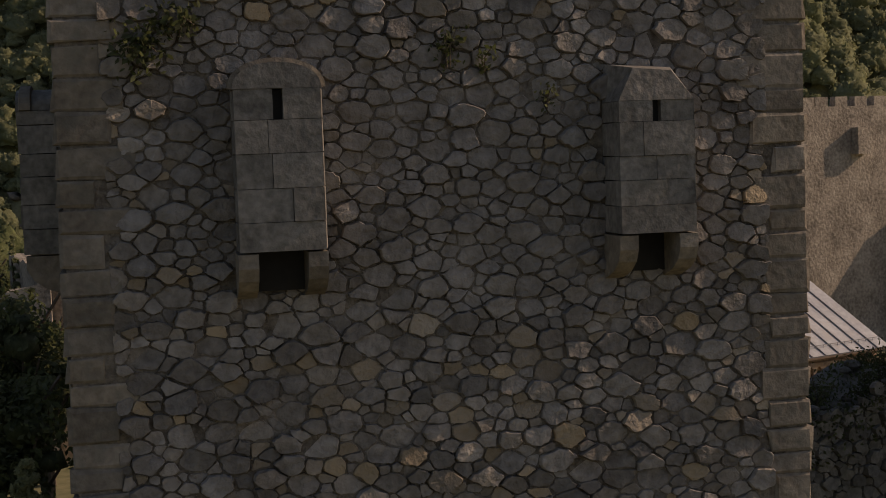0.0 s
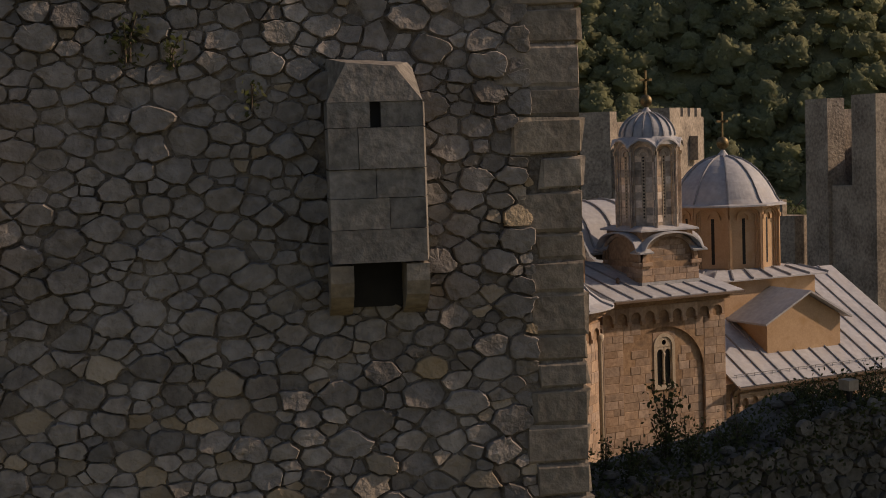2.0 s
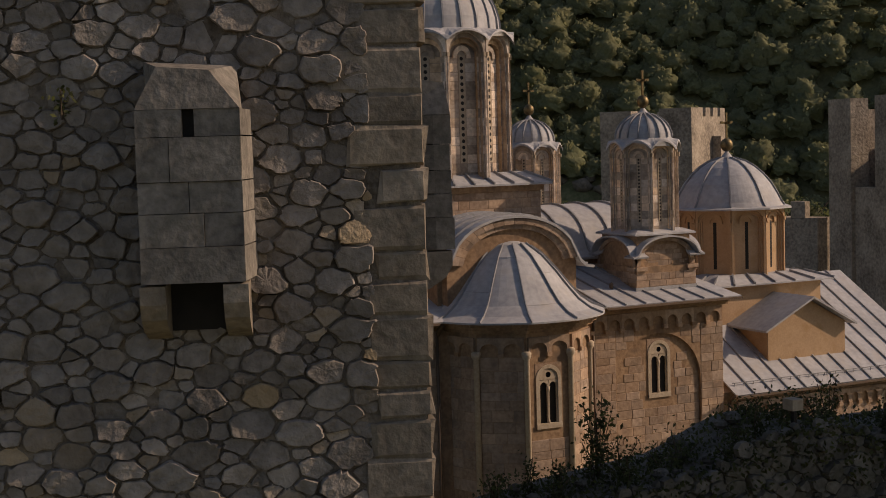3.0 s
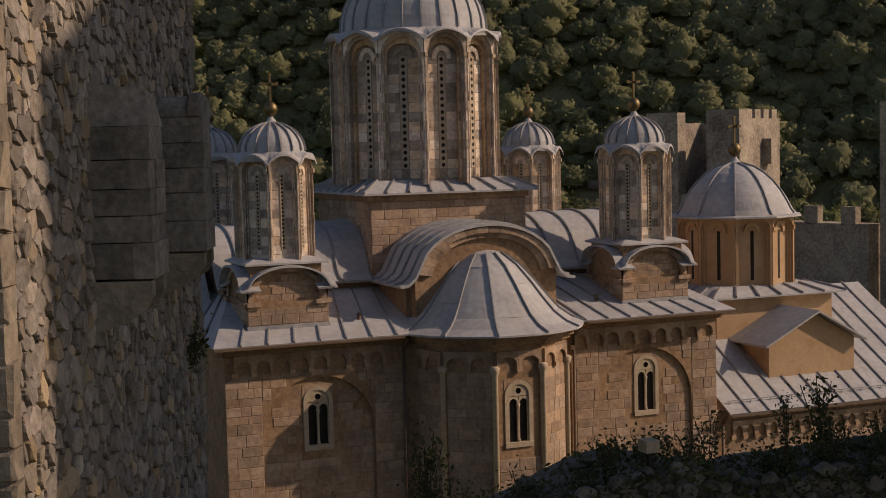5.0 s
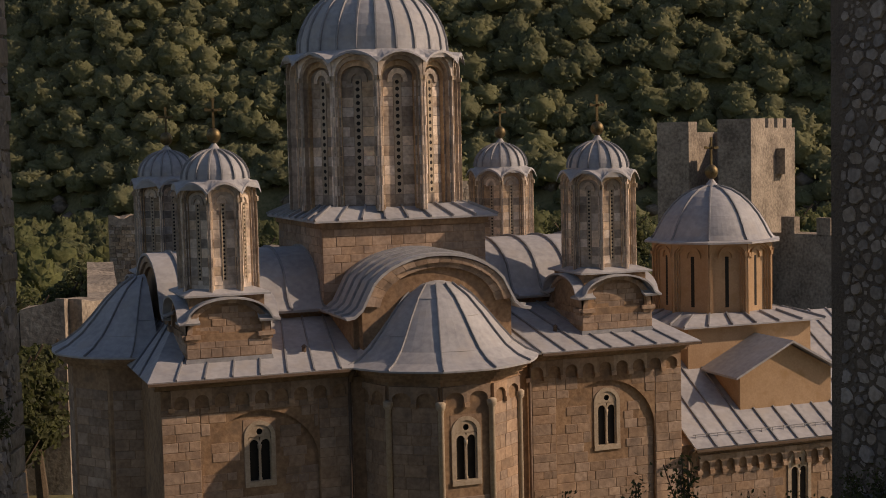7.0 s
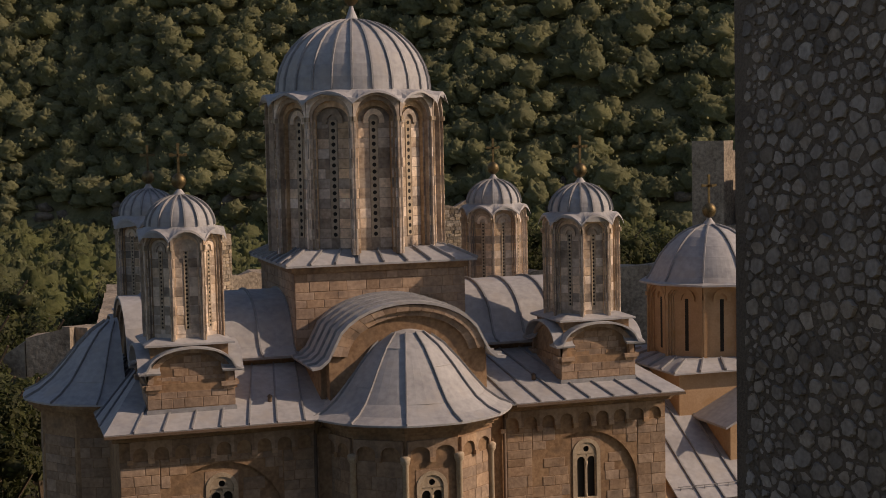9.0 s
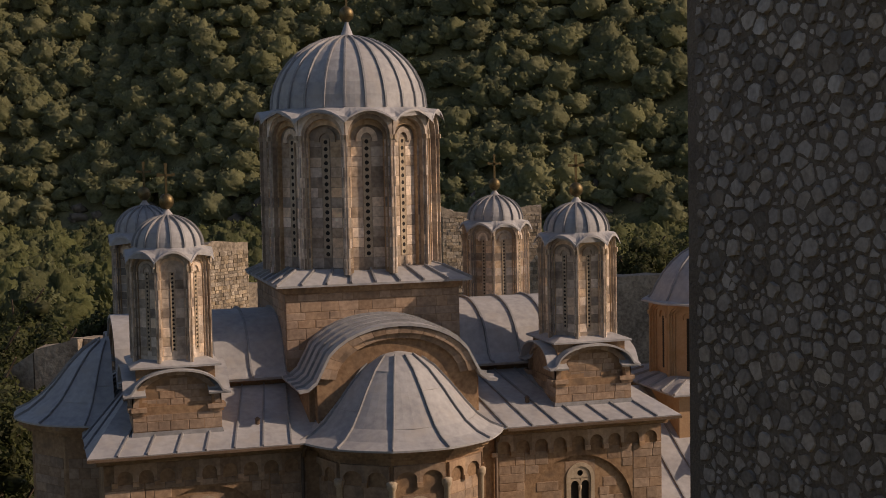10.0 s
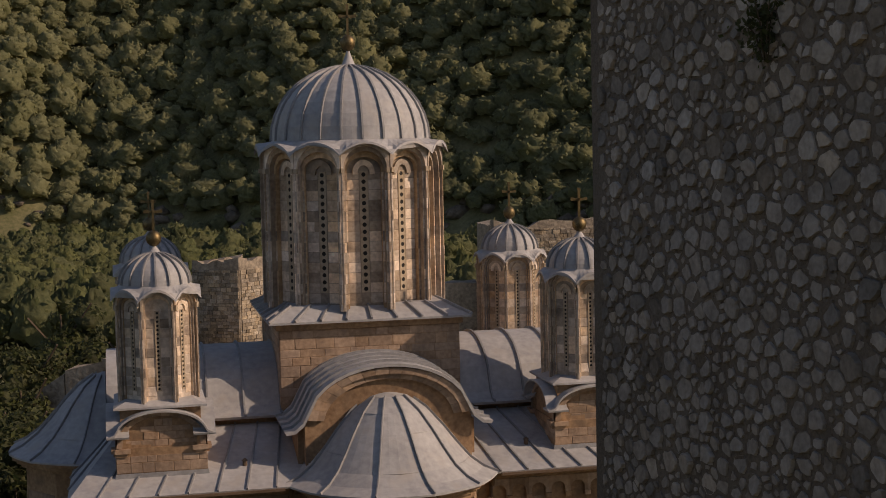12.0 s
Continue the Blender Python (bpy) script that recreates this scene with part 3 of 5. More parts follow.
    part("finial_ball", lathe(Shape(), cx, cy, [(1.35 * ball_r * math.sin(math.pi * i / 10), ball_z - ball_r * math.cos(math.pi * i / 10) * 1.45) for i in range(11)], 16), M_GOLD, dome, smooth=True)
    h = ball_r * 6.6
    c = Shape()
    c.box(cx - 0.036, cx + 0.036, cy - 0.03, cy + 0.03, ball_z + ball_r * 0.9, ball_z + h)
    c.box(cx - 0.02, cx + 0.02, cy - h * 0.20, cy + h * 0.20, ball_z + h * 0.68, ball_z + h * 0.75)
    c.box(cx - h * 0.20, cx + h * 0.20, cy - 0.02, cy + 0.02, ball_z + h * 0.68, ball_z + h * 0.75)
    for dx, dz in ((-0.2, 0.725), (0.2, 0.725), (0, 1.0)):
        c.box(cx + h * dx - 0.05, cx + h * dx + 0.05, cy - 0.025, cy + 0.025, ball_z + h * dz - 0.05, ball_z + h * dz + 0.05)
    part("cross", c, M_GOLD, dome)
    return body


MAIN_X = -0.05
main_drum = drum(MAIN_X, 0, 3.05, 12, radians(15), 14.95, 19.5, 20.02, 20.40, (0.125, 15.5, 19.45), 2.68, 2.48, 3.32, 23.74, "main_drum", 17, M_DRUM, M_DRUM, 24, 0.19)
CORNERS = [(-6.8, -4.4), (6.65, -4.4), (-6.8, 4.3), (6.65, 4.3)]


def lunette_block(cx, cy):
    """The square plinth under a small drum: arched gables from low imposts on each side, lead roofs with flared feet, a flashing at its foot."""
    h, z0, zi, rise = 1.33, 10.4, 11.50, 1.06
    zs, top = 11.86, 0.76
    p = part("plinth", Shape().box(cx - h, cx + h, cy - h, cy + h, z0, zi), M_STONE, church)
    for k in range(4):
        a = k * math.pi / 2
        m = Matrix(((math.cos(a), -math.sin(a), 0, cx), (math.sin(a), math.cos(a), 0, cy), (0, 0, 1, 0), (0, 0, 0, 1)))
        outer = arc_pts(h, top, zs, 16, 0.26)
        inner = [(y * 0.985, z - 0.06) for y, z in outer]
        loop = outer + inner[::-1]
        part("lunette_roof", Shape().loft([[m @ Vector((u, -v, z)) for u, z in loop] for v in (h + 0.26, h - 0.40)]), M_LEAD, p)
        arch = [(-h * 0.985 * math.cos(t), zi + rise * math.sin(t) ** 0.9) for t in [math.pi * i / 14 for i in range(15)]]
        part("lunette_wall", Shape().loft([[m @ Vector((u * 0.97, -v, z - 0.02)) for u, z in arch] for v in (h - 0.09, 0.3)]), M_STONE, p)
        for i in range(len(arch) - 1):
            q = [arch[i], arch[i + 1]]
            b = [(u * 0.87, zi + (z - zi) * 0.87) for u, z in q]
            qq = [q[0], q[1], b[1], b[0]]
            c = (sum(t[0] for t in qq) / 4, sum(t[1] for t in qq) / 4)
            qq = [(c[0] + (u - c[0]) * 0.97, c[1] + (z - c[1]) * 0.98) for u, z in qq]
            part("voussoir", Shape().add([m @ Vector((u, -v, z)) for v in (h + 0.01, h - 0.12) for u, z in qq], [(0, 1, 2, 3), (7, 6, 5, 4), (0, 4, 5, 1), (1, 5, 6, 2), (2, 6, 7, 3), (3, 7, 4, 0)]), M_BLOCK, p)
        for sgn in (-1, 1):
            cs = Shape()
            cs.box(sgn * (h - 0.2) - 0.23, sgn * (h - 0.2) + 0.23, -h - 0.13, -h + 0.1, zi - 0.14, zi - 0.01, m)
            cs.box(sgn * (h - 0.18) - 0.17, sgn * (h - 0.18) + 0.17, -h - 0.07, -h + 0.1, zi - 0.24, zi - 0.14, m)
            part("impost", cs, M_BLOCK, p)
            # spandrel pier up to the roof's foot
            part("spandrel", Shape().box(sgn * (h - 0.07) - 0.07, sgn * (h - 0.07) + 0.07, -h + 0.0, -h + 0.3, zi, zs + 0.02, m), M_STONE, p)
        part("flashing", Shape().add([m @ Vector(q) for q in ((-h - 0.09, -h - 0.09, 10.3), (h + 0.09, -h - 0.09, 10.3), (h + 0.02, -h - 0.025, 10.74), (-h - 0.02, -h - 0.025, 10.74), (-h, -h + 0.05, 10.3), (h, -h + 0.05, 10.3), (h, -h + 0.05, 10.74), (-h, -h + 0.05, 10.74))],
             [(0, 1, 2, 3), (7, 6, 5, 4), (0, 4, 5, 1), (1, 5, 6, 2), (2, 6, 7, 3), (3, 7, 4, 0)]), M_SEAM, p)
    s = Shape().loft([[(cx + x * q, cy + y * q, z) for x, y in ((-1, -1), (1, -1), (1, 1), (-1, 1))] for q, z in ((1.16, 11.9), (1.12, 12.42), (0.6, 12.5))])
    part("plinth_roof", s, M_LEAD, p)
    part("drum_step", Shape().box(cx - 1.18, cx + 1.18, cy - 1.18, cy + 1.18, 12.0, 12.62), M_STONE, p)
    s = Shape().loft([[(cx + x * q, cy + y * q, z) for x, y in ((-1, -1), (1, -1), (1, 1), (-1, 1))] for q, z in ((1.36, 12.64), (1.36, 12.70), (1.0, 12.84))])
    part("drum_step_roof", s, M_LEAD, p)


for cx, cy in CORNERS:
    lunette_block(cx, cy)
    drum(cx, cy, 1.25, 8, radians(22.5), 12.74, 15.62, 15.84, 16.16, (0.062, 13.1, 15.5), 1.05, 0.90, 1.44, 17.6, "corner_drum", 19, M_DRUM, M_DRUM, 16, 0.17)

# ---- narthex ----
NX0, NX1, NY, NZ, NR = 9.0, 20.0, 6.0, 6.5, 10.1
nw = Shape().box(WX + 0.01, NX1 - 0.3, -NY + 0.27, NY, 0, NZ)
pierced(nw, Matrix(((1, 0, 0, 0), (0, -1, 0, -NY), (0, 0, 1, 0), (0, 0, 0, 1))), WX + 0.01, NX1 - 0.3, 0, NZ, 0.265, [(13.26, 14.24, 3.9, 5.9), (16.71, 17.69, 3.9, 5.9)])
part("narthex_wall", nw, M_STONE, church)
part("narthex_wall", Shape().loft([[(x, -NY, NZ), (x, NY, NZ), (x, 0, NR - 0.1)] for x in (WX + 0.02, NX1 - 0.32)]), M_PLASTER, church)
for sy in (-1, 1):
    sheet_roof("narthex_roof", [(NX0 + 0.25, sy * (NY + 0.45), NZ - 0.06), (NX1, sy * (NY + 0.45), NZ - 0.06), (NX1, 0, NR), (NX0 + 0.25, 0, NR)], 13, church)
NDX = 13.85
# cross gable over the narthex's flank
for sy in (-1, 1):
    m = Matrix(((1, 0, 0, NDX + 0.1), (0, -sy, 0, 0), (0, 0, 1, 0), (0, 0, 0, 1)))
    prof = [(-1.95, 7.2), (1.95, 7.2), (1.95, 8.62), (0.1, 9.62), (-1.95, 8.62)]
    part("dormer_wall", Shape().loft([[m @ Vector((u, -sy * sy * v, z)) for u, z in prof] for v in (-4.9, 0)]), M_PLASTER, church)
    for sgn in (-1, 1):
        q = [(sgn * 2.3, 8.48), (0.1, 9.68), (0.1, 9.76), (sgn * 2.3, 8.56)]
        part("dormer_roof", Shape().loft([[m @ Vector((u, -v, z)) for u, z in q] for v in (-5.25, 0)]), M_LEAD, church)
part("narthex_drum_base", Shape().box(NDX - 2.7, NDX + 2.7, -2.7, 2.7, 8.0, 10.15), M_PLASTER, church)
s = Shape().loft([[(NDX + x * h, y * h, z) for x, y in ((-1, -1), (1, -1), (1, 1), (-1, 1))] for h, z in ((3.1, 10.12), (3.1, 10.18), (2.2, 10.5), (0.5, 10.5))])
nb = part("narthex_base_roof", s, M_LEAD, church)
runs = []
for k in range(4):
    m = Matrix.Translation((NDX, 0, 0)) @ Matrix.Rotation(k * math.pi / 2, 4, "Z")
    for i in range(0, 6):
        u = -3.1 + 6.2 * i / 6
        runs.append([m @ Vector((u, -3.11, 10.19)), m @ Vector((u * 0.71, -2.2, 10.505))])
bars("seam", runs, 0.075, 0.07, M_SEAM, nb)
drum(NDX, 0, 2.36, 10, radians(20), 10.35, 12.75, 13.2, 13.22, (0.07, 10.7, 12.65), 2.42, 2.0, 2.72, 15.85, "narthex_drum", 12, M_PLASTER, M_PLASTER, 10, 0.2, scallop=False)


# ---- carved details of the church ----
def bifora(m, w, h, parent_name="window"):
    """A two-light window: m maps (u, out, z) with z from the sill up."""
    win = part(parent_name, Shape(), M_TRIM, church)
    fr = Shape()
    arch_plate(fr, m, arch_path(w / 2, 0.0, h - w / 2, w / 2), arch_path(w / 2 - 0.13, 0.12, h - w / 2, w / 2 - 0.13), 0.035, -0.12)
    sp = Shape()
    arch_plate(sp, m, [(-w / 2 - 0.02, 0.0), *[(-w / 2 - 0.02 + (w + 0.04) * i / 12, h + 0.05) for i in range(13)], (w / 2 + 0.02, 0.0)], arch_path(w / 2 - 0.01, 0.0, h - w / 2, w / 2 - 0.01), 0.012, -0.1)
    part("spandrel", sp, M_BLOCK, win)
    fr.box(-w / 2, w / 2, -0.12, 0.06, -0.05, 0.12, m)
    frame_ob = part("window_frame", fr, M_TRIM, win)
    tr = Shape()
    iw = w / 2 - 0.13
    zs = h - w / 2 - 0.22
    for sgn in (-1, 1):
        mm = m @ Matrix.Translation((sgn * iw / 2, 0, 0))
        arch_plate(tr, mm, [(-iw / 2, 0.12), *[(-iw / 2 + iw * i / 12, zs + (0.20 if 0 < i < 12 else 0.05)) for i in range(13)], (iw / 2, 0.12)],
                   arch_path(iw / 2 - 0.035, 0.12, zs - 0.06, 0.17), 0.0, -0.09)
    # round eye above the two lights
    outer = [(iw * math.cos(a), zs + 0.18 + max(0, (h - 0.13 - zs - 0.18)) * math.sin(a)) for a in [math.pi * i / 12 for i in range(13)]]
    eye_c = zs + 0.36
    inn = [(0.095 * math.cos(a), eye_c + 0.095 * math.sin(a)) for a in [math.pi * i / 12 for i in range(13)]]
    n = 13
    tr.add([m @ Vector((u, 0.0, z)) for u, z in outer + inn], [(i, i + 1, n + i + 1, n + i) for i in range(n - 1)])
    low = [(iw * math.cos(a), zs + 0.18) for a in [math.pi * i / 12 for i in range(13)]]
    inl = [(0.095 * math.cos(a), eye_c - 0.095 * math.sin(a)) for a in [math.pi * i / 12 for i in range(13)]]
    tr.add([m @ Vector((u, 0.0, z)) for u, z in low + inl], [(i, i + 1, n + i + 1, n + i) for i in range(n - 1)])
    part("tracery", tr, M_TRIM, win)
    col = Shape()
    col.loft([[m @ Vector((q * math.cos(a), -0.03 + q * math.sin(a), z)) for a in [2 * math.pi * i / 8 for i in range(8)]]
              for q, z in ((0.06, 0.12), (0.06, 0.2), (0.035, 0.24), (0.035, zs - 0.26), (0.06, zs - 0.16), (0.07, zs - 0.05))])
    part("mullion", col, M_TRIM, win, smooth=True)
    # black sheet whose colour stands in for the unlit room behind
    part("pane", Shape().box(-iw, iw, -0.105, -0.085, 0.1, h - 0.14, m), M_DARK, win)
    return win


def face_matrix(px, py, ang, z=0.0):
    """u to the right seen from outside, out along ang (degrees), z up."""
    a = radians(ang)
    return Matrix(((-math.sin(a), math.cos(a), 0, px), (math.cos(a), math.sin(a), 0, py), (0, 0, 1, z), (0, 0, 0, 1)))


bifora(face_matrix(-6.02, -WY, 270, 6.72), 0.98, 2.02)
bifora(face_matrix(6.02, -WY, 270, 6.72), 0.98, 2.08)
CAPO = CONCH_R * math.cos(radians(18))
bifora(face_matrix(-0.02, -CONCH_Y - CAPO, 270, 6.62), 0.98, 2.12)
bifora(face_matrix(13.75, -NY, 270, 3.9), 0.98, 2.0)
bifora(face_matrix(17.2, -NY, 270, 3.9), 0.98, 2.0)


def corbel_table(m, length, z, pitch=0.62, parent=None):
    """Hanging blind arches under an eave, along u from 0 to length."""
    n = max(1, int(length / pitch))
    p = length / n
    for i in range(n):
        s = Shape()
        mm = m @ Matrix.Translation(((i + 0.5) * p, 0, 0))
        arch_plate(s, mm, [(-p / 2, z), *[(-p / 2 + p * k / 12, z + 0.55) for k in range(13)], (p / 2, z)], arch_path(p / 2 - 0.09, z, z + 0.14, 0.22), 0.09, 0.0)
        s.box(-p / 2 - 0.09, -p / 2 + 0.09, 0.0, 0.13, z - 0.12, z + 0.02, mm)
        part("corbel_arch", s, M_BLOCK, parent or church)


corbel_table(face_matrix(3.05, -WY - 0.11, 270), 5.7, 9.36)
corbel_table(face_matrix(-8.75, -WY - 0.11, 270), 5.6, 9.36)
corbel_table(face_matrix(9.6, -NY, 270), 10.0, 5.55, 0.5)
for i in range(5):
    a = 180 + 36 * i + 18
    w = CONCH_R * math.sin(radians(18))
    fm = face_matrix(CAPO * math.cos(radians(a)), -CONCH_Y + CAPO * math.sin(radians(a)), a) @ Matrix.Translation((-w + 0.05, 0, 0))
    corbel_table(fm, 2 * w - 0.1, 9.15, 0.75, conch_front)
    va = radians(180 + 36 * i)
    for vx in ((va,) if i else ()):
        sh = Shape()
        x, y = (CONCH_R + 0.03) * math.cos(vx), -CONCH_Y + (CONCH_R + 0.03) * math.sin(vx)
        lathe(sh, x, y, [(0.10, 0), (0.10, 8.95), (0.16, 9.05), (0.17, 9.2), (0.11, 9.25)], 10)
        part("corner_shaft", sh, M_TRIM, conch_front, smooth=True)


RECESS = 0.11


def blind_arch(cx, half, zs, rise, xa, xb):
    """The wall's outer skin round an arched recess."""
    s = Shape()
    inner = arch_path(half, 0, zs, rise, 20)
    flat = [(xa + (xb - xa) * i / 20, EAVE_Z - 0.4) for i in range(21)]
    outer = [(xa - cx, 0)] + [(x - cx, z) for x, z in flat] + [(xb - cx, 0)]
    arch_plate(s, face_matrix(cx, -WY, 270), outer, inner, RECESS, 0.004)
    part("blind_arch", s, M_STONE, church)


blind_arch(5.95, 1.86, 7.25, 1.82, 2.6, WX)
blind_arch(-6.0, 1.86, 7.25, 1.82, -WXL, -2.6)
# stepped cornice under the straight eaves
for x0, x1 in ((-WXL - 0.2, -2.9), (2.9, WX + 0.2)):
    for d, za, zb in ((0.20, 9.92, 10.03), (0.36, 10.03, 10.13), (0.52, 10.13, 10.21)):
        part("cornice", Shape().box(x0, x1, -WY - d, -WY + 0.1, za, zb), M_STONE, church)
for x, y in ((-3.12, -WY - 0.19), (3.1, -WY - 0.19), (9.05, -NY - 0.25)):
    top = 9.85 if x < 9 else 6.2
    pp = Shape()
    lathe(pp, x, y, [(0.055, 0.0), (0.055, top)], 8)
    sweep(pp, [(x, y, top - 0.1), (x, y - 0.1, top + 0.1), (x, y - 0.40, top + 0.28)], 0.1, 0.1, Vector((1, 0, 0)))
    part("downpipe", pp, M_PIPE, church, smooth=True)
for ya, xa, xb, z in ((-EY - 0.02, -EXL, -3.3, EAVE_Z - 0.05), (-EY - 0.02, 3.3, EX, EAVE_Z - 0.05), (-NY - 0.48, NX0 + 0.25, NX1, NZ - 0.12)):
    part("gutter", Shape().box(xa, xb, ya - 0.05, ya + 0.03, z - 0.06, z + 0.015), M_PIPE, church)
# snow guard along the narthex eave
sg = Shape()
for i in range(24):
    x = NX0 + 0.5 + i * 0.45
    sg.box(x - 0.01, x + 0.01, -NY + 0.0, -NY + 0.02, NZ + 0.19, NZ + 0.34)
sg.box(NX0 + 0.4, NX1 - 0.2, -NY + 0.0, -NY + 0.02, NZ + 0.31, NZ + 0.34)
part("snow_guard", sg, M_SEAM, church)

# ---- fortress boxes, quoins and plants ----
rng = random.Random(7)


def quoin_column(m, x_side, z0, z1, parent, sign):
    """Long and short dressed corner stones. m: wall matrix; x_side: the corner's x; sign: the way the wall runs from it."""
    z, k = z0, 0
    while z < z1:
        h = rng.uniform(0.26, 0.42)
        ln = rng.uniform(0.50, 0.82) if k % 2 else rng.uniform(0.34, 0.62)
        a, b = sorted((x_side - sign * 0.05, x_side + sign * ln))
        pr = rng.uniform(0.0, 0.04)
        s = Shape()
        j = [rng.uniform(-0.035, 0.035) for _ in range(8)]
        f = [m @ Vector(p) for p in ((a + j[0], -pr, z + 0.012), (b + j[1], -pr, z + 0.012 + j[2]), (b + j[3], -pr, z + h - 0.012), (a + j[4], -pr, z + h - 0.012 + j[5]))]
        i = [m @ Vector(p) for p in ((a, 0.25, z + 0.005), (b, 0.25, z + 0.005), (b, 0.25, z + h - 0.005), (a, 0.25, z + h - 0.005))]
        e = 0.03
        g = [m @ Vector(p) for p in ((a + e, -pr - 0.02, z + e + 0.01), (b - e, -pr - 0.02, z + e + 0.01), (b - e, -pr - 0.02, z + h - e - 0.01), (a + e, -pr - 0.02, z + h - e - 0.01))]
        s.loft([i, f, g])
        part("quoin", s, M_QUOIN, parent)
        z += h
        k += 1


quoin_column(FRONT, 0, 11.0, 19.4, tower, -1)
quoin_column(FRONT, -TOWER_W, 11.0, 19.4, tower, 1)
quoin_column(FLANK, TOWER_D, 11.5, 20, tower, -1)


def stone_box(m, x0, x1, z0, z1, out, arched, slit):
    """A projecting stone box on corbels: coursed slabs round a black core painted as the unlit inside, open below, with
    a rounded or sloped top.
    """
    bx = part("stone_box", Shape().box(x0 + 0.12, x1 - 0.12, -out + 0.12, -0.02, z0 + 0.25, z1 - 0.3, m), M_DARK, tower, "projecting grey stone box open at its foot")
    z, w = z0 + 0.02, x1 - x0
    top = z1 - (w * 0.30 if arched else 0.45)
    while z < top - 0.05:
        h = min(rng.uniform(0.26, 0.40), top - z)
        if top - z - h < 0.1:
            h = top - z
        cut = rng.uniform(0.3, 0.7)
        segs = [(x0, x0 + w * cut), (x0 + w * cut, x1)]
        is_slit = slit and z <= slit < z + h
        if is_slit:
            segs = [(x0, x0 + w * 0.45), (x0 + w * 0.56, x1)]
        if z < z0 + 0.1:
            segs = [(x0, x1)]
        for a, b in segs:
            part("slab", Shape().box(a + 0.003, b - 0.003, -out + rng.uniform(-0.02, 0.02), -out + 0.2, z + 0.003, z + h - 0.003, m), M_BOXST, bx)
        for xa, xb, sp in ((x0, x0 + 0.17, 0), (x1 - 0.17, x1, 0.09)):
            poly = [(xa, -out + 0.2), (xb - 0.004, -out + 0.2 if not sp else -out + 0.01), (xb + sp, 0.02), (xa, 0.02)]
            if sp:
                poly = [(xb - 0.15, -out + 0.21), (xb - 0.005, -out + 0.21), (xb - 0.005, -out + 0.01), (xb + 0.002, -out + 0.01), (xb + sp, 0.02), (xb - 0.15, 0.02)]
            part("slab", Shape().loft([[m @ Vector((u, v, zz)) for u, v in poly] for zz in (z + 0.006, z + h - 0.006)]), M_BOXST, bx)
        z += h
    cp = Shape()
    if arched:
        pts = [((x0 + x1) / 2 + u, zz) for u, zz in arc_pts(w / 2 + 0.01, z1 - top, top, 14)]
        cp.loft([[m @ Vector((u, v, zz)) for u, zz in pts] for v in (-out - 0.01, 0.02)])
        part("cap", cp, M_BOXST, bx)
        ed = Shape()
        sweep(ed, [m @ Vector((u, -out + 0.1, zz)) for u, zz in pts], 0.16, 0.05, [(m.to_3x3() @ Vector((u - (x0 + x1) / 2, 0, zz - top + 0.25))).normalized() for u, zz in pts])
        part("cap_edge", ed, M_QUOIN, bx)
    else:
        cp.add([m @ Vector(p) for p in ((x0, -out, top), (x1, -out, top), (x1, 0.02, top), (x0, 0.02, top), (x0 + w * 0.22, -out + 0.05, z1 - 0.08), (x1 - w * 0.28, -out + 0.04, z1 - 0.12), (x1 - 0.04, 0.02, z1 - 0.05), (x0 + 0.03, 0.02, z1))],
               [(3, 2, 1, 0), (4, 5, 6, 7), (0, 1, 5, 4), (1, 2, 6, 5), (2, 3, 7, 6), (3, 0, 4, 7)])
        part("cap", cp, M_BOXST, bx)
    for xa, xb in ((x0 - 0.02, x0 + 0.20), (x1 - 0.20, x1 + 0.02)):
        prof = [(0.05, z0), (-out + 0.02, z0), (-out + 0.02, z0 - 0.16), (-out + 0.10, z0 - 0.30), (-out * 0.55, z0 - 0.42), (0.05, z0 - 0.55)]
        part("corbel", Shape().loft([[m @ Vector((x, y, zz)) for y, zz in prof] for x in (xa, xb)]), M_QUOIN, bx)
    # black plate on the wall, painting the shade between the corbels
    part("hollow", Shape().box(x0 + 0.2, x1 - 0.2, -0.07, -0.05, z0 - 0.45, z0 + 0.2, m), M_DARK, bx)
    return bx


stone_box(FRONT, -6.80, -5.86, 15.02, 17.08, 0.60, True, 16.55)
stone_box(FRONT, -2.50, -1.60, 15.02, 17.0, 0.62, False, 16.45)
LEFT = FRONT @ Matrix(((0, 1, 0, -TOWER_W), (-1, 0, 0, 0), (0, 0, 1, 0), (0, 0, 0, 1)))
stone_box(LEFT, -3.0, -2.1, 14.95, 17.0, 0.6, True, 16.2)
stone_box(FLANK, 3.35, 4.25, 14.95, 16.98, 0.62, False, 16.2)
stone_box(FLANK, 7.3, 8.2, 14.95, 16.98, 0.62, True, 16.2)


def rubble_face(m, x0, x1, z0, z1, w, h, mat_s, parent, depth, keep_in, near, seed, name="stone", gap=0.010, cap=300):
    r = random.Random(seed)
    cells = rubble_cells(x0, x1, z0, z1, w, h, r, keep_in, gap)
    rest, made = Shape(), 0
    for c in cells:
        if near(c[0], c[1]) and made < cap:
            s = Shape()
            stone_mesh(s, c, m, r, depth)
            part(name, s, mat_s, parent)
            made += 1
        else:
            stone_mesh(rest, c, m, r, depth)
    if rest.v:
        tagged(part("rubble_fill", rest, mat_s, parent), kind="stuff")


def not_in_boxes(*boxes):
    return lambda x, z: not any(a < x < b and c < z < d for a, b, c, d in boxes)


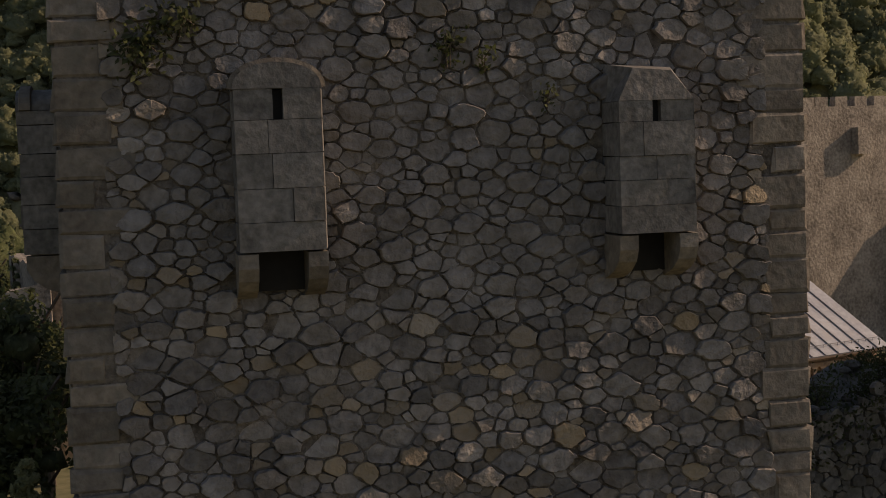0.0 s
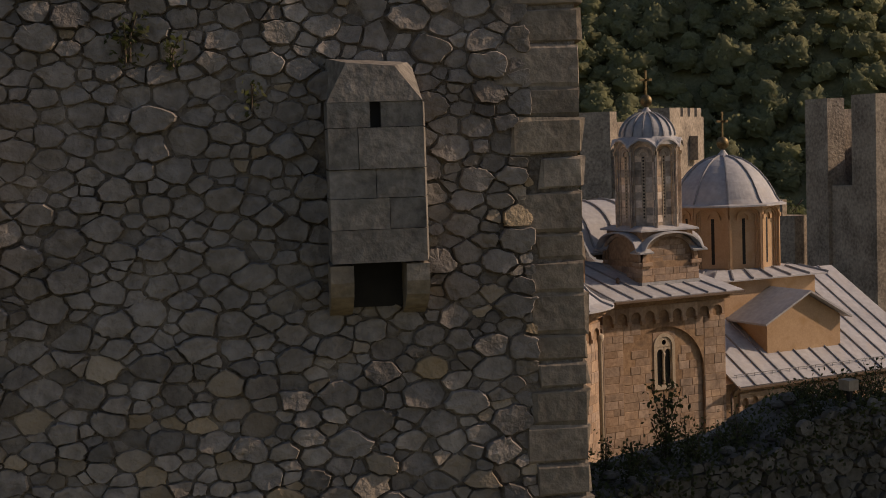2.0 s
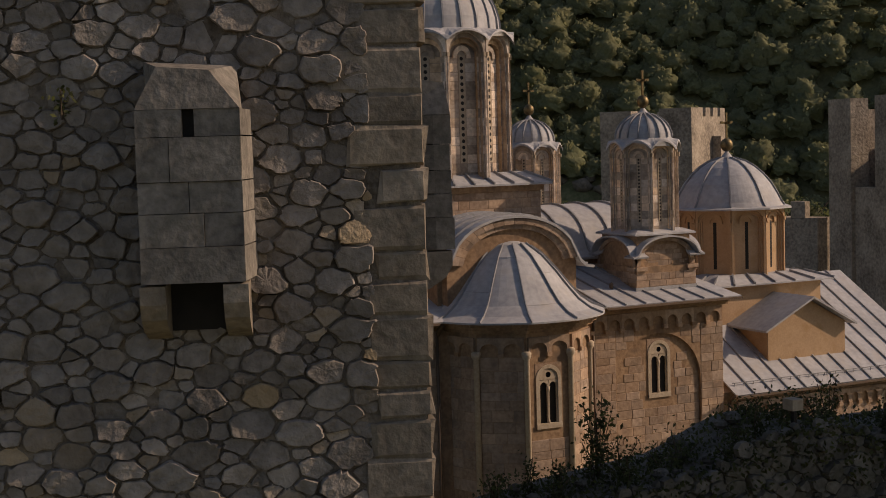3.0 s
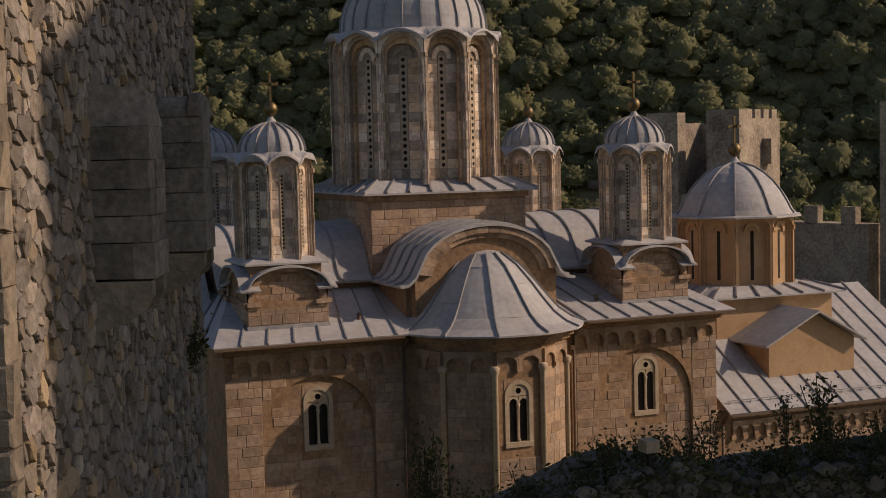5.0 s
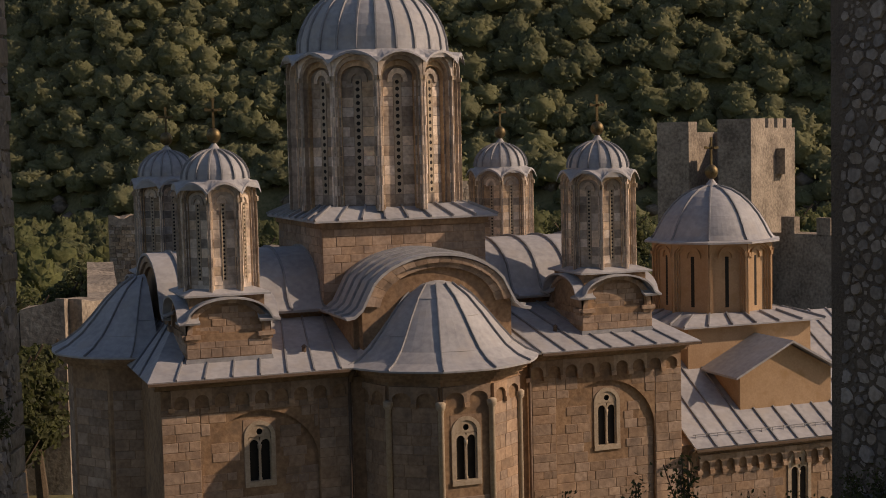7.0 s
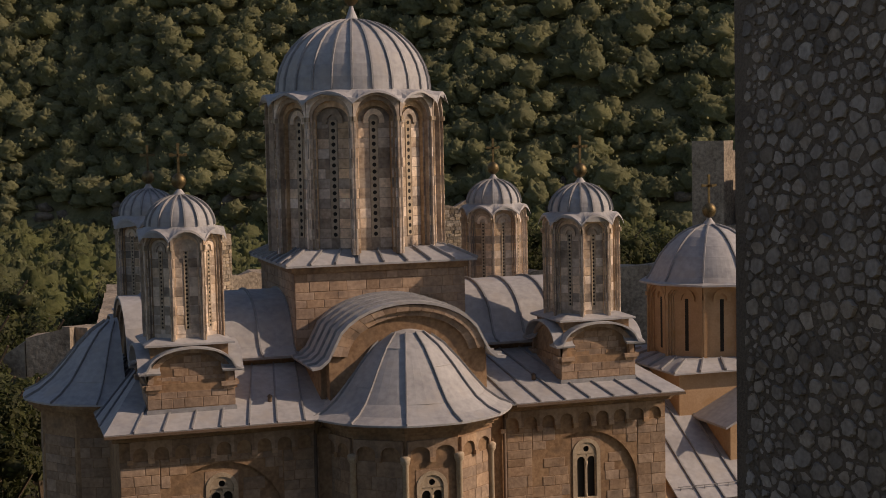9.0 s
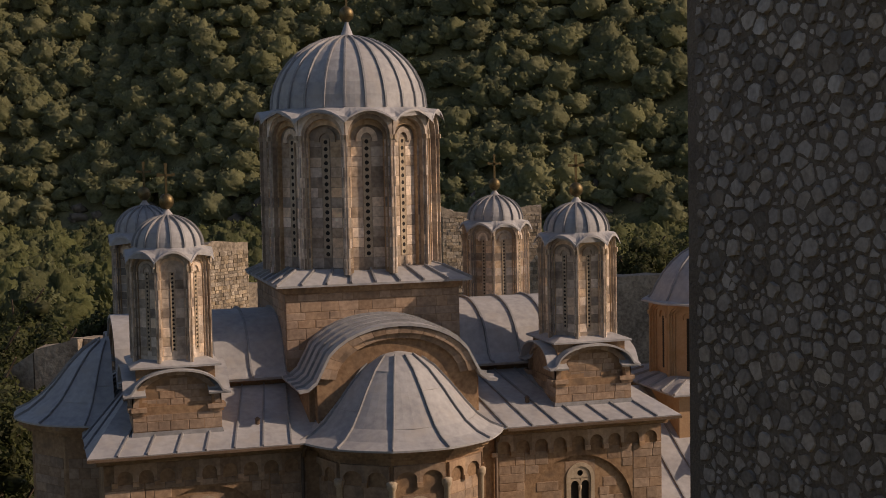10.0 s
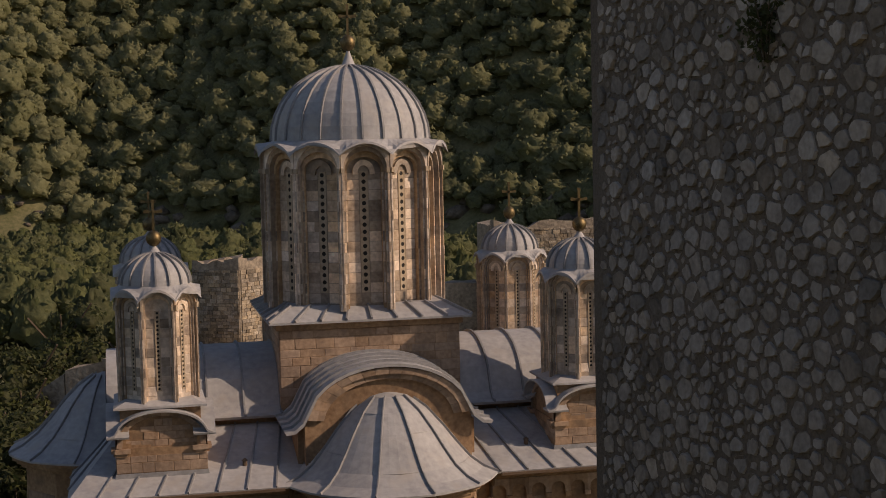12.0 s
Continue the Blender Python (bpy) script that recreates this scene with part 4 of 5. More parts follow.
rubble_face(FRONT, -TOWER_W + 0.45, -0.45, 11.2, 19.2, 0.285, 0.19, M_RUBBLE, tower, 0.05,
            not_in_boxes((-6.75, -5.9, 14.6, 16.95), (-2.45, -1.65, 14.6, 16.85)), lambda x, z: -7.5 < x < -1.0 and 14.2 < z < 17.4, 3)
rubble_face(FLANK, 0.35, TOWER_D - 0.1, 11.0, 20.0, 0.26, 0.19, M_RUBBLE, tower, 0.036,
            not_in_boxes((3.4, 4.2, 14.6, 16.8), (7.35, 8.15, 14.6, 16.8)), lambda x, z: False, 4)
rubble_face(KEEP, 0.25, 8.8, 10.0, 24.5, 0.28, 0.235, M_PEBBLE, keep, 0.03,
            None, lambda x, z: 2.0 < x < 6.0 and 16.0 < z < 19.5, 5, gap=0.044)

# ---- ruined curtain wall between tower and keep ----
TOPS = ((-17.0, 10.35), (-15.5, 10.4), (-12.5, 10.8), (-10.6, 10.95), (-9.3, 11.45), (-8.3, 11.45), (-7.3, 11.1), (-3.0, 11.2), (0.5, 11.3))


def wall_top(x):
    for (a, za), (b, zb) in zip(TOPS, TOPS[1:]):
        if a <= x <= b:
            return za + (zb - za) * (x - a) / (b - a)
    return TOPS[-1][1]


curtain = thing("ruined_curtain_wall", "ruined rubble curtain wall with an overgrown broken top", "wall")
xs = [-16.6 + 0.35 * i for i in range(46)]
s = Shape().loft([[(x, -31.8, 0), (x, -31.8, wall_top(x) - 0.15 + 0.08 * noise.noise(Vector((x * 2, 0, 0)))), (x, -29.9, wall_top(x) - 0.05 + 0.1 * noise.noise(Vector((x * 2, 4, 0)))), (x, -29.9, 0)] for x in xs])
part("wall_core", s, M_MOSSY_SHADED, curtain)
CURT = Matrix(((1, 0, 0, 0), (0, 1, 0, -31.8), (0, 0, 1, 0), (0, 0, 0, 1)))
rubble_face(CURT, -16.5, -0.6, 8.0, 12.0, 0.28, 0.20, M_MOSSY_SHADED, curtain, 0.09, lambda x, z: z < wall_top(x) + 0.05, lambda x, z: x > -13 and z > 10.4, 6)
for i in range(48):
    x = rng.uniform(-16, -1)
    r = rng.uniform(0.06, 0.15)
    s = Shape()
    lump = [[Vector((x, rng.uniform(-31.6, -30.2), wall_top(x) - 0.02 + r * 0.4))]]
    c = lump[0][0]
    s.loft([[c + Vector((r * q * math.cos(a) * rng.uniform(0.8, 1.2), r * q * math.sin(a) * rng.uniform(0.8, 1.2), r * dz)) for a in [2 * math.pi * k / 7 for k in range(7)]]
            for q, dz in ((0.7, -0.6), (1.1, -0.1), (0.9, 0.4), (0.35, 0.65))])
    part("loose_stone", s, M_MOSSY_SHADED, curtain)
lamp = thing("floodlight", "small pale floodlight standing on the ruined wall", "floodlight")
part("housing", Shape().box(-9.02, -8.80, -31.75, -31.5, 11.72, 11.9), M_TRIM, lamp)
part("bracket", Shape().box(-8.94, -8.88, -31.68, -31.6, 11.3, 11.72), M_IRON, lamp)


# ---- fortress behind the church ----
def gorge_tower(corner, right, size, depth, top, label):
    """A square tower open to the inside: two stubs with a gap, side walls, back wall and merlons."""
    tw = thing("fortress_tower", label, "tower", group="fortress towers behind the church")
    a = math.atan2(right[1], right[0])
    m = Matrix.Translation((corner[0], corner[1], 0)) @ Matrix.Rotation(a, 4, "Z")     # x along the sunlit side, y along the open side
    t = 1.5
    part("open_side_stub", Shape().box(0, t, 0, 2.7, 0, top, m), M_FARWALL, tw)
    part("open_side_stub", Shape().box(0, t, size - 2.7, size, 0, top - 0.1, m), M_FARWALL, tw)
    part("side_wall", Shape().box(t, depth, 0, t, 0, top - 0.7, m), M_FARWALL, tw)
    part("side_wall", Shape().box(t, depth, size - t, size, 0, top - 0.9, m), M_FARWALL, tw)
    part("back_wall", Shape().box(depth - t, depth, t, size - t, 0, top - 1.0, m), M_FARWALL, tw)
    part("open_side_wall", Shape().box(0.3, t, 2.7, size - 2.7, 0, top - 6.5, m), M_FARWALL, tw)
    for i in range(4):
        x = t + 0.1 + (depth - t) * i / 4
        part("merlon", Shape().box(x, x + (depth - t) / 4 * 0.62, 0.02, 0.6, top - 0.7, top + 0.02, m), M_FARWALL, tw)
    for i in range(3):
        y = t + (size - 2 * t) * (i + 0.2) / 3
        part("merlon", Shape().box(depth - 0.6, depth - 0.02, y, y + 1.0, top - 1.0, top - 0.1, m), M_FARWALL, tw)
    part("wall_box", Shape().box(depth * 0.55, depth * 0.55 + 1.3, -0.75, 0.05, top - 4.3, top - 2.3, m), M_FARWALL, tw)
    return tw


gorge_tower((43.5, 43.5), (0.83, 0.56), 7.8, 8.6, 18.6, "sunlit ruined stone tower with broken merlons, open at the back")
gorge_tower((47.3, 24.9), (0.99, -0.11), 8.2, 9.0, 18.8, "tall pale stone tower with an open inner side")


def wall_run(points, thick, merlon, label):
    w = thing("fortress_wall", label, "wall")
    for (x0, y0, z0), (x1, y1, z1) in zip(points, points[1:]):
        d = Vector((x1 - x0, y1 - y0, 0))
        ln = d.length
        a = math.atan2(d.y, d.x)
        m = Matrix.Translation((x0, y0, 0)) @ Matrix.Rotation(a, 4, "Z")
        n = max(2, int(ln / 0.9))
        ragged = 0.0 if merlon else 0.45
        s = Shape().loft([[m @ Vector((ln * i / n, -thick / 2, -2)), m @ Vector((ln * i / n, -thick / 2, z0 + (z1 - z0) * i / n + ragged * noise.noise(Vector((x0 + i * 0.7, 3, 0))))),
                           m @ Vector((ln * i / n, thick / 2, z0 + (z1 - z0) * i / n + ragged * noise.noise(Vector((x0 + i * 0.7, 9, 0))))), m @ Vector((ln * i / n, thick / 2, -2))] for i in range(n + 1)])
        part("wall_body", s, M_FARWALL, w)
        if merlon:
            k = int(ln / 2.6)
            for i in range(k):
                x = (i + 0.3) * ln / k
                z = z0 + (z1 - z0) * x / ln
                part("merlon", Shape().box(x, x + 1.3, -thick / 2, -thick / 2 + 0.6, z - 0.1, z + 1.25, m), M_FARWALL, w)
    return w


wall_run([(26.5, 57.0, 8.5), (37.5, 50.5, 9.2)], 2.0, False, "ragged far stretch of grey fortress wall")
wall_run([(47.0, 45.0, 9.9), (49.5, 35.0, 9.9)], 2.0, True, "crenellated grey fortress wall between two towers")
wall_run([(-22.0, 30.0, 5.0), (-13.5, 27.0, 6.8), (-10.6, 25.6, 9.4), (-8.5, 24.8, 9.8), (-6.5, 27.0, 9.6), (-4.5, 44.0, 10.2)], 1.6, False, "low broken rubble wall in the sun")
wall_run([(1.0, 53.0, 9.4), (14.0, 58.5, 9.9), (26.5, 60.0, 9.0)], 2.0, False, "low broken rubble wall behind the domes")
wall_run([(70.0, 14.0, 9.5), (56.5, 24.0, 9.5)], 2.0, True, "crenellated fortress wall beside the pale tower")


def ruin(x0, x1, y, depth, top, label, turn=0):
    """A stub of a ruined tower with a ragged top."""
    w = thing("ruined_tower", label, "ruin")
    n = 9
    for nm, pts in (("front_wall", [(x0 + (x1 - x0) * i / n, y) for i in range(n + 1)]), ("side_wall", [(x1 + 0.02 + 0.3 * i / n * depth, y + 0.06 + depth * i / n) for i in range(n + 1)]), ("side_wall", [(x0 + 1.05, y + 0.06 + depth * i / n) for i in range(n + 1)])):
        rings = []
        for i, (x, yy) in enumerate(pts):
            t = top + 0.55 * noise.noise(Vector((x * 0.9, yy * 0.9, 2.0)))
            if nm == "front_wall":
                rings.append([(x, yy, -2), (x, yy, t), (x, yy + 1.2, t - 0.15), (x, yy + 1.2, -2)])
            else:
                rings.append([(x, yy, -2), (x, yy, t), (x - 1.1, yy, t - 0.2), (x - 1.1, yy, -2)])
        part(nm, Shape().loft(rings), M_FARWALL, w)
    w.matrix_basis = Matrix.Translation((x0, y, 0)) @ Matrix.Rotation(radians(turn), 4, "Z") @ Matrix.Translation((-x0, -y, 0))
    return w


ruin_stub = ruin(-3.6, -0.2, 46.0, 5.0, 13.0, "stub of a ruined tower of coursed rubble, sunlit on its flank", -32)
ruin_broad = ruin(19.0, 27.0, 55.0, 5.0, 14.3, "broad ruined tower stub with a crumbling grassy top")


# ---- foliage ----
nrng = np.random.default_rng(11)


def icosa():
    p = (1 + 5 ** 0.5) / 2
    v = np.array([(-1, p, 0), (1, p, 0), (-1, -p, 0), (1, -p, 0), (0, -1, p), (0, 1, p), (0, -1, -p), (0, 1, -p), (p, 0, -1), (p, 0, 1), (-p, 0, -1), (-p, 0, 1)], float)
    f = np.array([(0, 11, 5), (0, 5, 1), (0, 1, 7), (0, 7, 10), (0, 10, 11), (1, 5, 9), (5, 11, 4), (11, 10, 2), (10, 7, 6), (7, 1, 8), (3, 9, 4), (3, 4, 2), (3, 2, 6), (3, 6, 8), (3, 8, 9), (4, 9, 5), (2, 4, 11), (6, 2, 10), (8, 6, 7), (9, 8, 1)])
    return v / np.linalg.norm(v[0]), f


ICO_V, ICO_F = icosa()


def crown(radius, height, lobes, leaves, leaf, tall=False):
    """Leaf clumps round several lobes, with a rough dark body in each: vertices and triangles, foot of the crown at z 0."""
    vs, fs, k = [], [], 0
    for i in range(lobes):
        f = (i + 0.5) / lobes
        if tall:
            z, rr = height * f, radius * (1 - f) ** 0.8 * 0.55
            lr = radius * (0.95 - 0.75 * f) * 0.62
        else:
            z = height * (0.25 + 0.6 * nrng.random())
            rr = radius * 0.62 * (nrng.random() ** 0.5) * (1.15 - 0.55 * abs(z / height - 0.45))
            lr = radius * nrng.uniform(0.38, 0.58)
        a = nrng.random() * 6.283
        c = np.array([rr * np.cos(a), rr * np.sin(a), z])
        body = ICO_V * lr * 0.5 * (1 + 0.25 * nrng.standard_normal((12, 1))) * np.array([1, 1, 0.85]) + c
        vs.append(body)
        fs.append(ICO_F + k)
        k += 12
        n = nrng.standard_normal((leaves, 3))
        n /= np.linalg.norm(n, axis=1)[:, None]
        n[:, 2] = np.where(n[:, 2] < -0.35, -n[:, 2], n[:, 2])
        p = c + n * lr * np.array([1, 1, 0.85]) * nrng.uniform(0.82, 1.12, (leaves, 1))
        d = n + 0.5 * nrng.standard_normal((leaves, 3))
        d /= np.linalg.norm(d, axis=1)[:, None]
        u = np.cross(d, nrng.standard_normal((leaves, 3)))
        u /= np.linalg.norm(u, axis=1)[:, None]
        w = np.cross(d, u)
        s = leaf * nrng.uniform(0.6, 1.35, (leaves, 1))
        q = np.stack([p - u * s, p - w * s * 0.55 + d * s * 0.18, p + u * s, p + w * s * 0.55 + d * s * 0.18], 1).reshape(-1, 3)
        vs.append(q)
        b = np.arange(leaves)[:, None] * 4 + k
        fs.append(np.concatenate([b + np.array([[0, 1, 2]]), b + np.array([[0, 2, 3]])]))
        k += leaves * 4
    return np.concatenate(vs), np.concatenate(fs)


def tri_mesh(name, v, f, material):
    me = bpy.data.meshes.new(name)
    me.vertices.add(len(v))
    me.vertices.foreach_set("co", np.ascontiguousarray(v, dtype=np.float32).ravel())
    me.loops.add(len(f) * 3)
    me.loops.foreach_set("vertex_index", np.ascontiguousarray(f, dtype=np.int32).ravel())
    me.polygons.add(len(f))
    me.polygons.foreach_set("loop_start", np.arange(0, len(f) * 3, 3, dtype=np.int32))
    me.update(calc_edges=True)
    me.materials.append(material)
    return me


def canopy(seed, leaves=66, leaf=0.10):
    """A broad crown as a lumpy dome with small leaf clumps standing off it, one metre in radius, foot at z 0."""
    lat, lon = 9, 17
    off = Vector((seed * 7.3, seed * 3.1, seed * 1.7))

    def reach(d):
        lumps = noise.noise(d * 2.0 + off) * 0.22 + noise.noise(d * 4.6 + off) * 0.16
        return 0.94 + lumps + 0.10 * noise.noise(d * 11.0 + off)

    def point(d, k=1.0):
        r = reach(d) * k
        return (r * d.x, r * d.y, 0.62 + r * d.z * 0.82)
    vs, fs = [point(Vector((0, 0, 1)))], []
    for i in range(1, lat + 1):
        t = radians(125) * i / lat
        for j in range(lon):
            a = 2 * math.pi * (j + 0.5 * (i % 2)) / lon
            vs.append(point(Vector((math.sin(t) * math.cos(a), math.sin(t) * math.sin(a), math.cos(t))), nrng.uniform(0.74, 1.14)))
    for j in range(lon):
        fs.append((0, 1 + j, 1 + (j + 1) % lon))
    for i in range(lat - 1):
        for j in range(lon):
            p, q = 1 + i * lon + j, 1 + i * lon + (j + 1) % lon
            fs += [(p, p + lon, q + lon), (p, q + lon, q)]
    k = len(vs)
    vs, fs = [np.array(vs)], [np.array(fs)]
    n = nrng.standard_normal((leaves, 3))
    n[:, 2] = np.abs(n[:, 2]) * 0.9 - 0.25
    n /= np.linalg.norm(n, axis=1)[:, None]
    p = np.array([point(Vector(d), nrng.uniform(0.98, 1.18)) for d in n])
    d = n + 0.6 * nrng.standard_normal((leaves, 3))
    d /= np.linalg.norm(d, axis=1)[:, None]
    u = np.cross(d, nrng.standard_normal((leaves, 3)))
    u /= np.linalg.norm(u, axis=1)[:, None]
    w = np.cross(d, u)
    s = leaf * nrng.uniform(0.6, 1.4, (leaves, 1))
    vs.append(np.stack([p - u * s, p - w * s * 0.7, p + u * s, p + w * s * 0.7], 1).reshape(-1, 3))
    b = np.arange(leaves)[:, None] * 4 + k
    fs.append(np.concatenate([b + np.array([[0, 1, 2]]), b + np.array([[0, 2, 3]])]))
    return np.concatenate(vs), np.concatenate(fs)


PROTO = [canopy(i) for i in range(14)]


def wood(name, spots, label, material):
    """One mesh of many tree crowns. spots: x, y, z, radius, height factor."""
    vs, fs, k = [], [], 0
    for x, y, z, r, h in spots:
        v, f = PROTO[nrng.integers(len(PROTO))]
        a = nrng.random() * 6.283
        c, s = np.cos(a), np.sin(a)
        vs.append(np.stack([x + r * (v[:, 0] * c - v[:, 1] * s), y + r * (v[:, 0] * s + v[:, 1] * c), z + r * h * v[:, 2]], 1))
        fs.append(f + k)
        k += len(v)
    ob = new(name, tri_mesh(name, np.concatenate(vs), np.concatenate(fs), material))
    return tagged(ob, label, "woods", kind="stuff")


def in_view(x, y):
    b = math.degrees(math.atan2(x + 18, y + 50))
    return -9 < b < 52


spots, low = [], []
y = 70.0
while y < 400:
    x = -75.0
    while x < 330:
        px, py = x + nrng.uniform(-1.8, 1.8), y + nrng.uniform(-1.8, 1.8)
        foot = max(118.0, min(262.0, 236 - 0.75 * (px - 19)))
        r = py - foot
        if in_view(px, py) and -150 < r < 98:
            clear = noise.noise(Vector((px * 0.035, py * 0.035, 8.0)))
            rocky = 0 < r < 9 and noise.noise(Vector((px * 0.05, 3.0, 1.0))) > 0.22
            open_floor = r < -6 and (py < 88 or clear > 0.36)
            if not rocky and not open_floor:
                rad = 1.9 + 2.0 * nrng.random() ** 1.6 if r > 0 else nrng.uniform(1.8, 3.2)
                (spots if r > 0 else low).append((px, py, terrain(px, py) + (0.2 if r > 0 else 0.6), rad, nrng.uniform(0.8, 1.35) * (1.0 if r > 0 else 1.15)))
        x += 3.5
    y += 3.5
wood("woods", spots, "dense green deciduous woods on the steep hillside", M_LEAF)
wood("valley_trees", low, "broadleaf trees filling the valley floor, coloured darker to temper the sunlight", M_LEAF_DIMMED)
# low scrub on the rocky step
spots = []
for _ in range(240):
    px = nrng.uniform(-60, 200)
    foot = max(118.0, min(262.0, 236 - 0.75 * (px - 19)))
    py = foot + nrng.uniform(-14, 16)
    spots.append((px, py, terrain(px, py) - 0.2, nrng.uniform(0.7, 1.8), 1.0))
wood("scrub", spots, "low green scrub between pale rocks", M_LEAF)
# rocks of the step
vs, fs, k = [], [], 0
for _ in range(260):
    px = nrng.uniform(-50, 150)
    foot = max(118.0, min(262.0, 236 - 0.75 * (px - 19)))
    py = foot + nrng.uniform(-2, 13)
    r = nrng.uniform(0.5, 1.6)
    vs.append(ICO_V * r * (1 + 0.28 * nrng.standard_normal((12, 1))) * np.array([1.5, 0.6, 1.0]) + np.array([px, py, terrain(px, py) + 0.2 * r]))
    fs.append(ICO_F + k)
    k += 12
tagged(new("rocks", tri_mesh("rocks", np.concatenate(vs), np.concatenate(fs), M_ROCK)), "broken pale grey rock at the foot of the hill", "rocks", kind="stuff")


def tree(x, y, z, top, radius, conifer=False, label="leafy green deciduous tree beyond the walls"):
    t = thing("conifer" if conifer else "tree", label, "tree", at=(x, y, z))
    h = top - z
    s = Shape()
    rings = []
    for f in (0, 0.15, 0.4, 0.7, 0.95):
        rings.append(ring(0.15 * math.sin(f * 4 + x), 0.12 * math.cos(f * 5), 0.26 * (1 - f) * min(1.4, h / 8) + 0.03, h * f * 0.92, 8))
    s.loft(rings)
    for i in range(0 if conifer else 6):
        a = i * 2.4
        zz = h * (0.32 + 0.08 * i)
        sweep(s, [(0.1, 0.1, zz), (radius * 0.4 * math.cos(a), radius * 0.4 * math.sin(a), zz + h * 0.1), (radius * 0.75 * math.cos(a), radius * 0.75 * math.sin(a), zz + h * 0.22)], 0.09, 0.09, Vector((0.3, 0.2, 0.9)))
    part("trunk", s, M_BARK, t)
    v, f = crown(radius, h * (0.95 if conifer else 0.78), 22 if conifer else 26, 95, 0.17 if not conifer else 0.14, conifer)
    v[:, 2] += h * (0.06 if conifer else 0.2)
    part("crown", tri_mesh("crown", v, f, M_LEAF2 if not conifer else M_LEAF), M_LEAF2, t)
    return t


for x, y, top, r in ((-14.6, 9.5, 11.6, 2.6), (-12.6, 13.5, 9.2, 2.0), (-16.5, 3.5, 8.6, 2.2), (-13.2, 33.0, 10.4, 2.6), (-17.0, 36.0, 11.5, 3.0), (-10.0, 36.5, 9.6, 2.4), (-15.0, 22.0, 8.6, 2.4), (-11.8, 16.5, 9.3, 1.9), (-10.6, 20.2, 9.0, 1.6), (-13.0, 24.5, 9.8, 2.0), (-12.8, 20.5, 8.8, 2.0),
                     (-7.4, 44.0, 9.6, 2.2), (-12.0, 49.0, 11.0, 3.0), (-3.0, 60.0, 9.5, 2.6), (4.5, 62.0, 9.0, 2.6), (10.5, 66.0, 10.5, 2.6), (32.0, 66.0, 12.5, 3.4), (38.0, 62.0, 12.0, 3.2), (44.0, 66.0, 11.0, 3.4), (56.0, 58.0, 12.0, 3.4), (60.0, 50.0, 11.0, 3.0), (54.0, 64.0, 13.0, 3.6)):
    tree(x, y, terrain(x, y), top, r)
tree(-17.4, -0.3, 0.0, 5.6, 1.6, True, "pale bluish young spruce beside the church")
tree(-6.0, 40.5, 0.0, 11.6, 0.9, True, "narrow dark conifer beside the ruined wall")


def shrub(x, y, z, h, w, n, leaf=0.035, label="small leafy shrub growing from the ruined wall top", droop=False):
    t = thing("shrub", label, "shrub", group="shrubs on the walls", at=(x, y, z))
    st = Shape()
    vs, fs, k = [], [], 0
    stems = max(3, int(n / 60))
    for i in range(stems):
        a = nrng.random() * 6.283
        lean = nrng.uniform(0.1, 1.0) * w
        hh = h * nrng.uniform(0.55, 1.0)
        pts = [Vector((0.04 * math.cos(a), 0.04 * math.sin(a), -0.05)), Vector((lean * 0.4 * math.cos(a), lean * 0.4 * math.sin(a), hh * 0.5)), Vector((lean * math.cos(a), lean * math.sin(a), hh * (0.2 if droop else 1.0)))]
        sweep(st, pts, 0.012, 0.012, Vector((0.5, 0.4, 0.6)))
        for _ in range(n // stems):
            f = nrng.uniform(0.15, 1.0)
            p = pts[0].lerp(pts[1], f * 2) if f < 0.5 else pts[1].lerp(pts[2], f * 2 - 1)
            c = np.array(p) + nrng.standard_normal(3) * 0.085 * (w / 0.3) ** 0.5
            u = nrng.standard_normal(3)
            u /= np.linalg.norm(u)
            v = np.cross(u, nrng.standard_normal(3))
            v /= np.linalg.norm(v)
            s = leaf * nrng.uniform(0.6, 1.4)
            vs.append(np.array([c - u * s, c - v * s * 0.5, c + u * s, c + v * s * 0.5]))
            fs.append(np.array([(0, 1, 2), (0, 2, 3)]) + k)
            k += 4
    part("woody_stem", st, M_BARK, t)
    part("foliage", tri_mesh("foliage", np.concatenate(vs), np.concatenate(fs), M_LEAF2), M_LEAF2, t)


def wall_plant(m, x, z, h, w, n, leaf, label, droop=False):
    p = m @ Vector((x, -0.08, z))
    shrub(p.x, p.y, p.z, h, w, n, leaf, label, droop)


# ---- coursed blocks, last ----
unit = Shape()
unit.loft([[(-0.5, 0.6, -0.5), (0.5, 0.6, -0.5), (0.5, 0.6, 0.5), (-0.5, 0.6, 0.5)], [(-0.5, -0.55, -0.5), (0.5, -0.55, -0.5), (0.5, -0.55, 0.5), (-0.5, -0.55, 0.5)],
           [(-0.47, -1.0, -0.46), (0.47, -1.0, -0.46), (0.47, -1.0, 0.46), (-0.47, -1.0, 0.46)]])


def courses(u0, u1, z0, z1, h, ln, seed, even=False):
    r = random.Random(seed)
    z = z0
    while z < z1 - 0.04:
        hh = min(h * (1.0 if even else r.uniform(0.8, 1.25)), z1 - z)
        if z1 - z - hh < h * 0.4:
            hh = z1 - z
        u = u0
        while u < u1 - 0.02:
            w = min(ln * r.uniform(0.55, 1.5), u1 - u)
            if u1 - u - w < ln * 0.3:
                w = u1 - u
            yield u + w / 2, z + hh / 2, w - 0.014, hh - 0.014, r
            u += w
        z += hh


BLOCK_MESH = {}


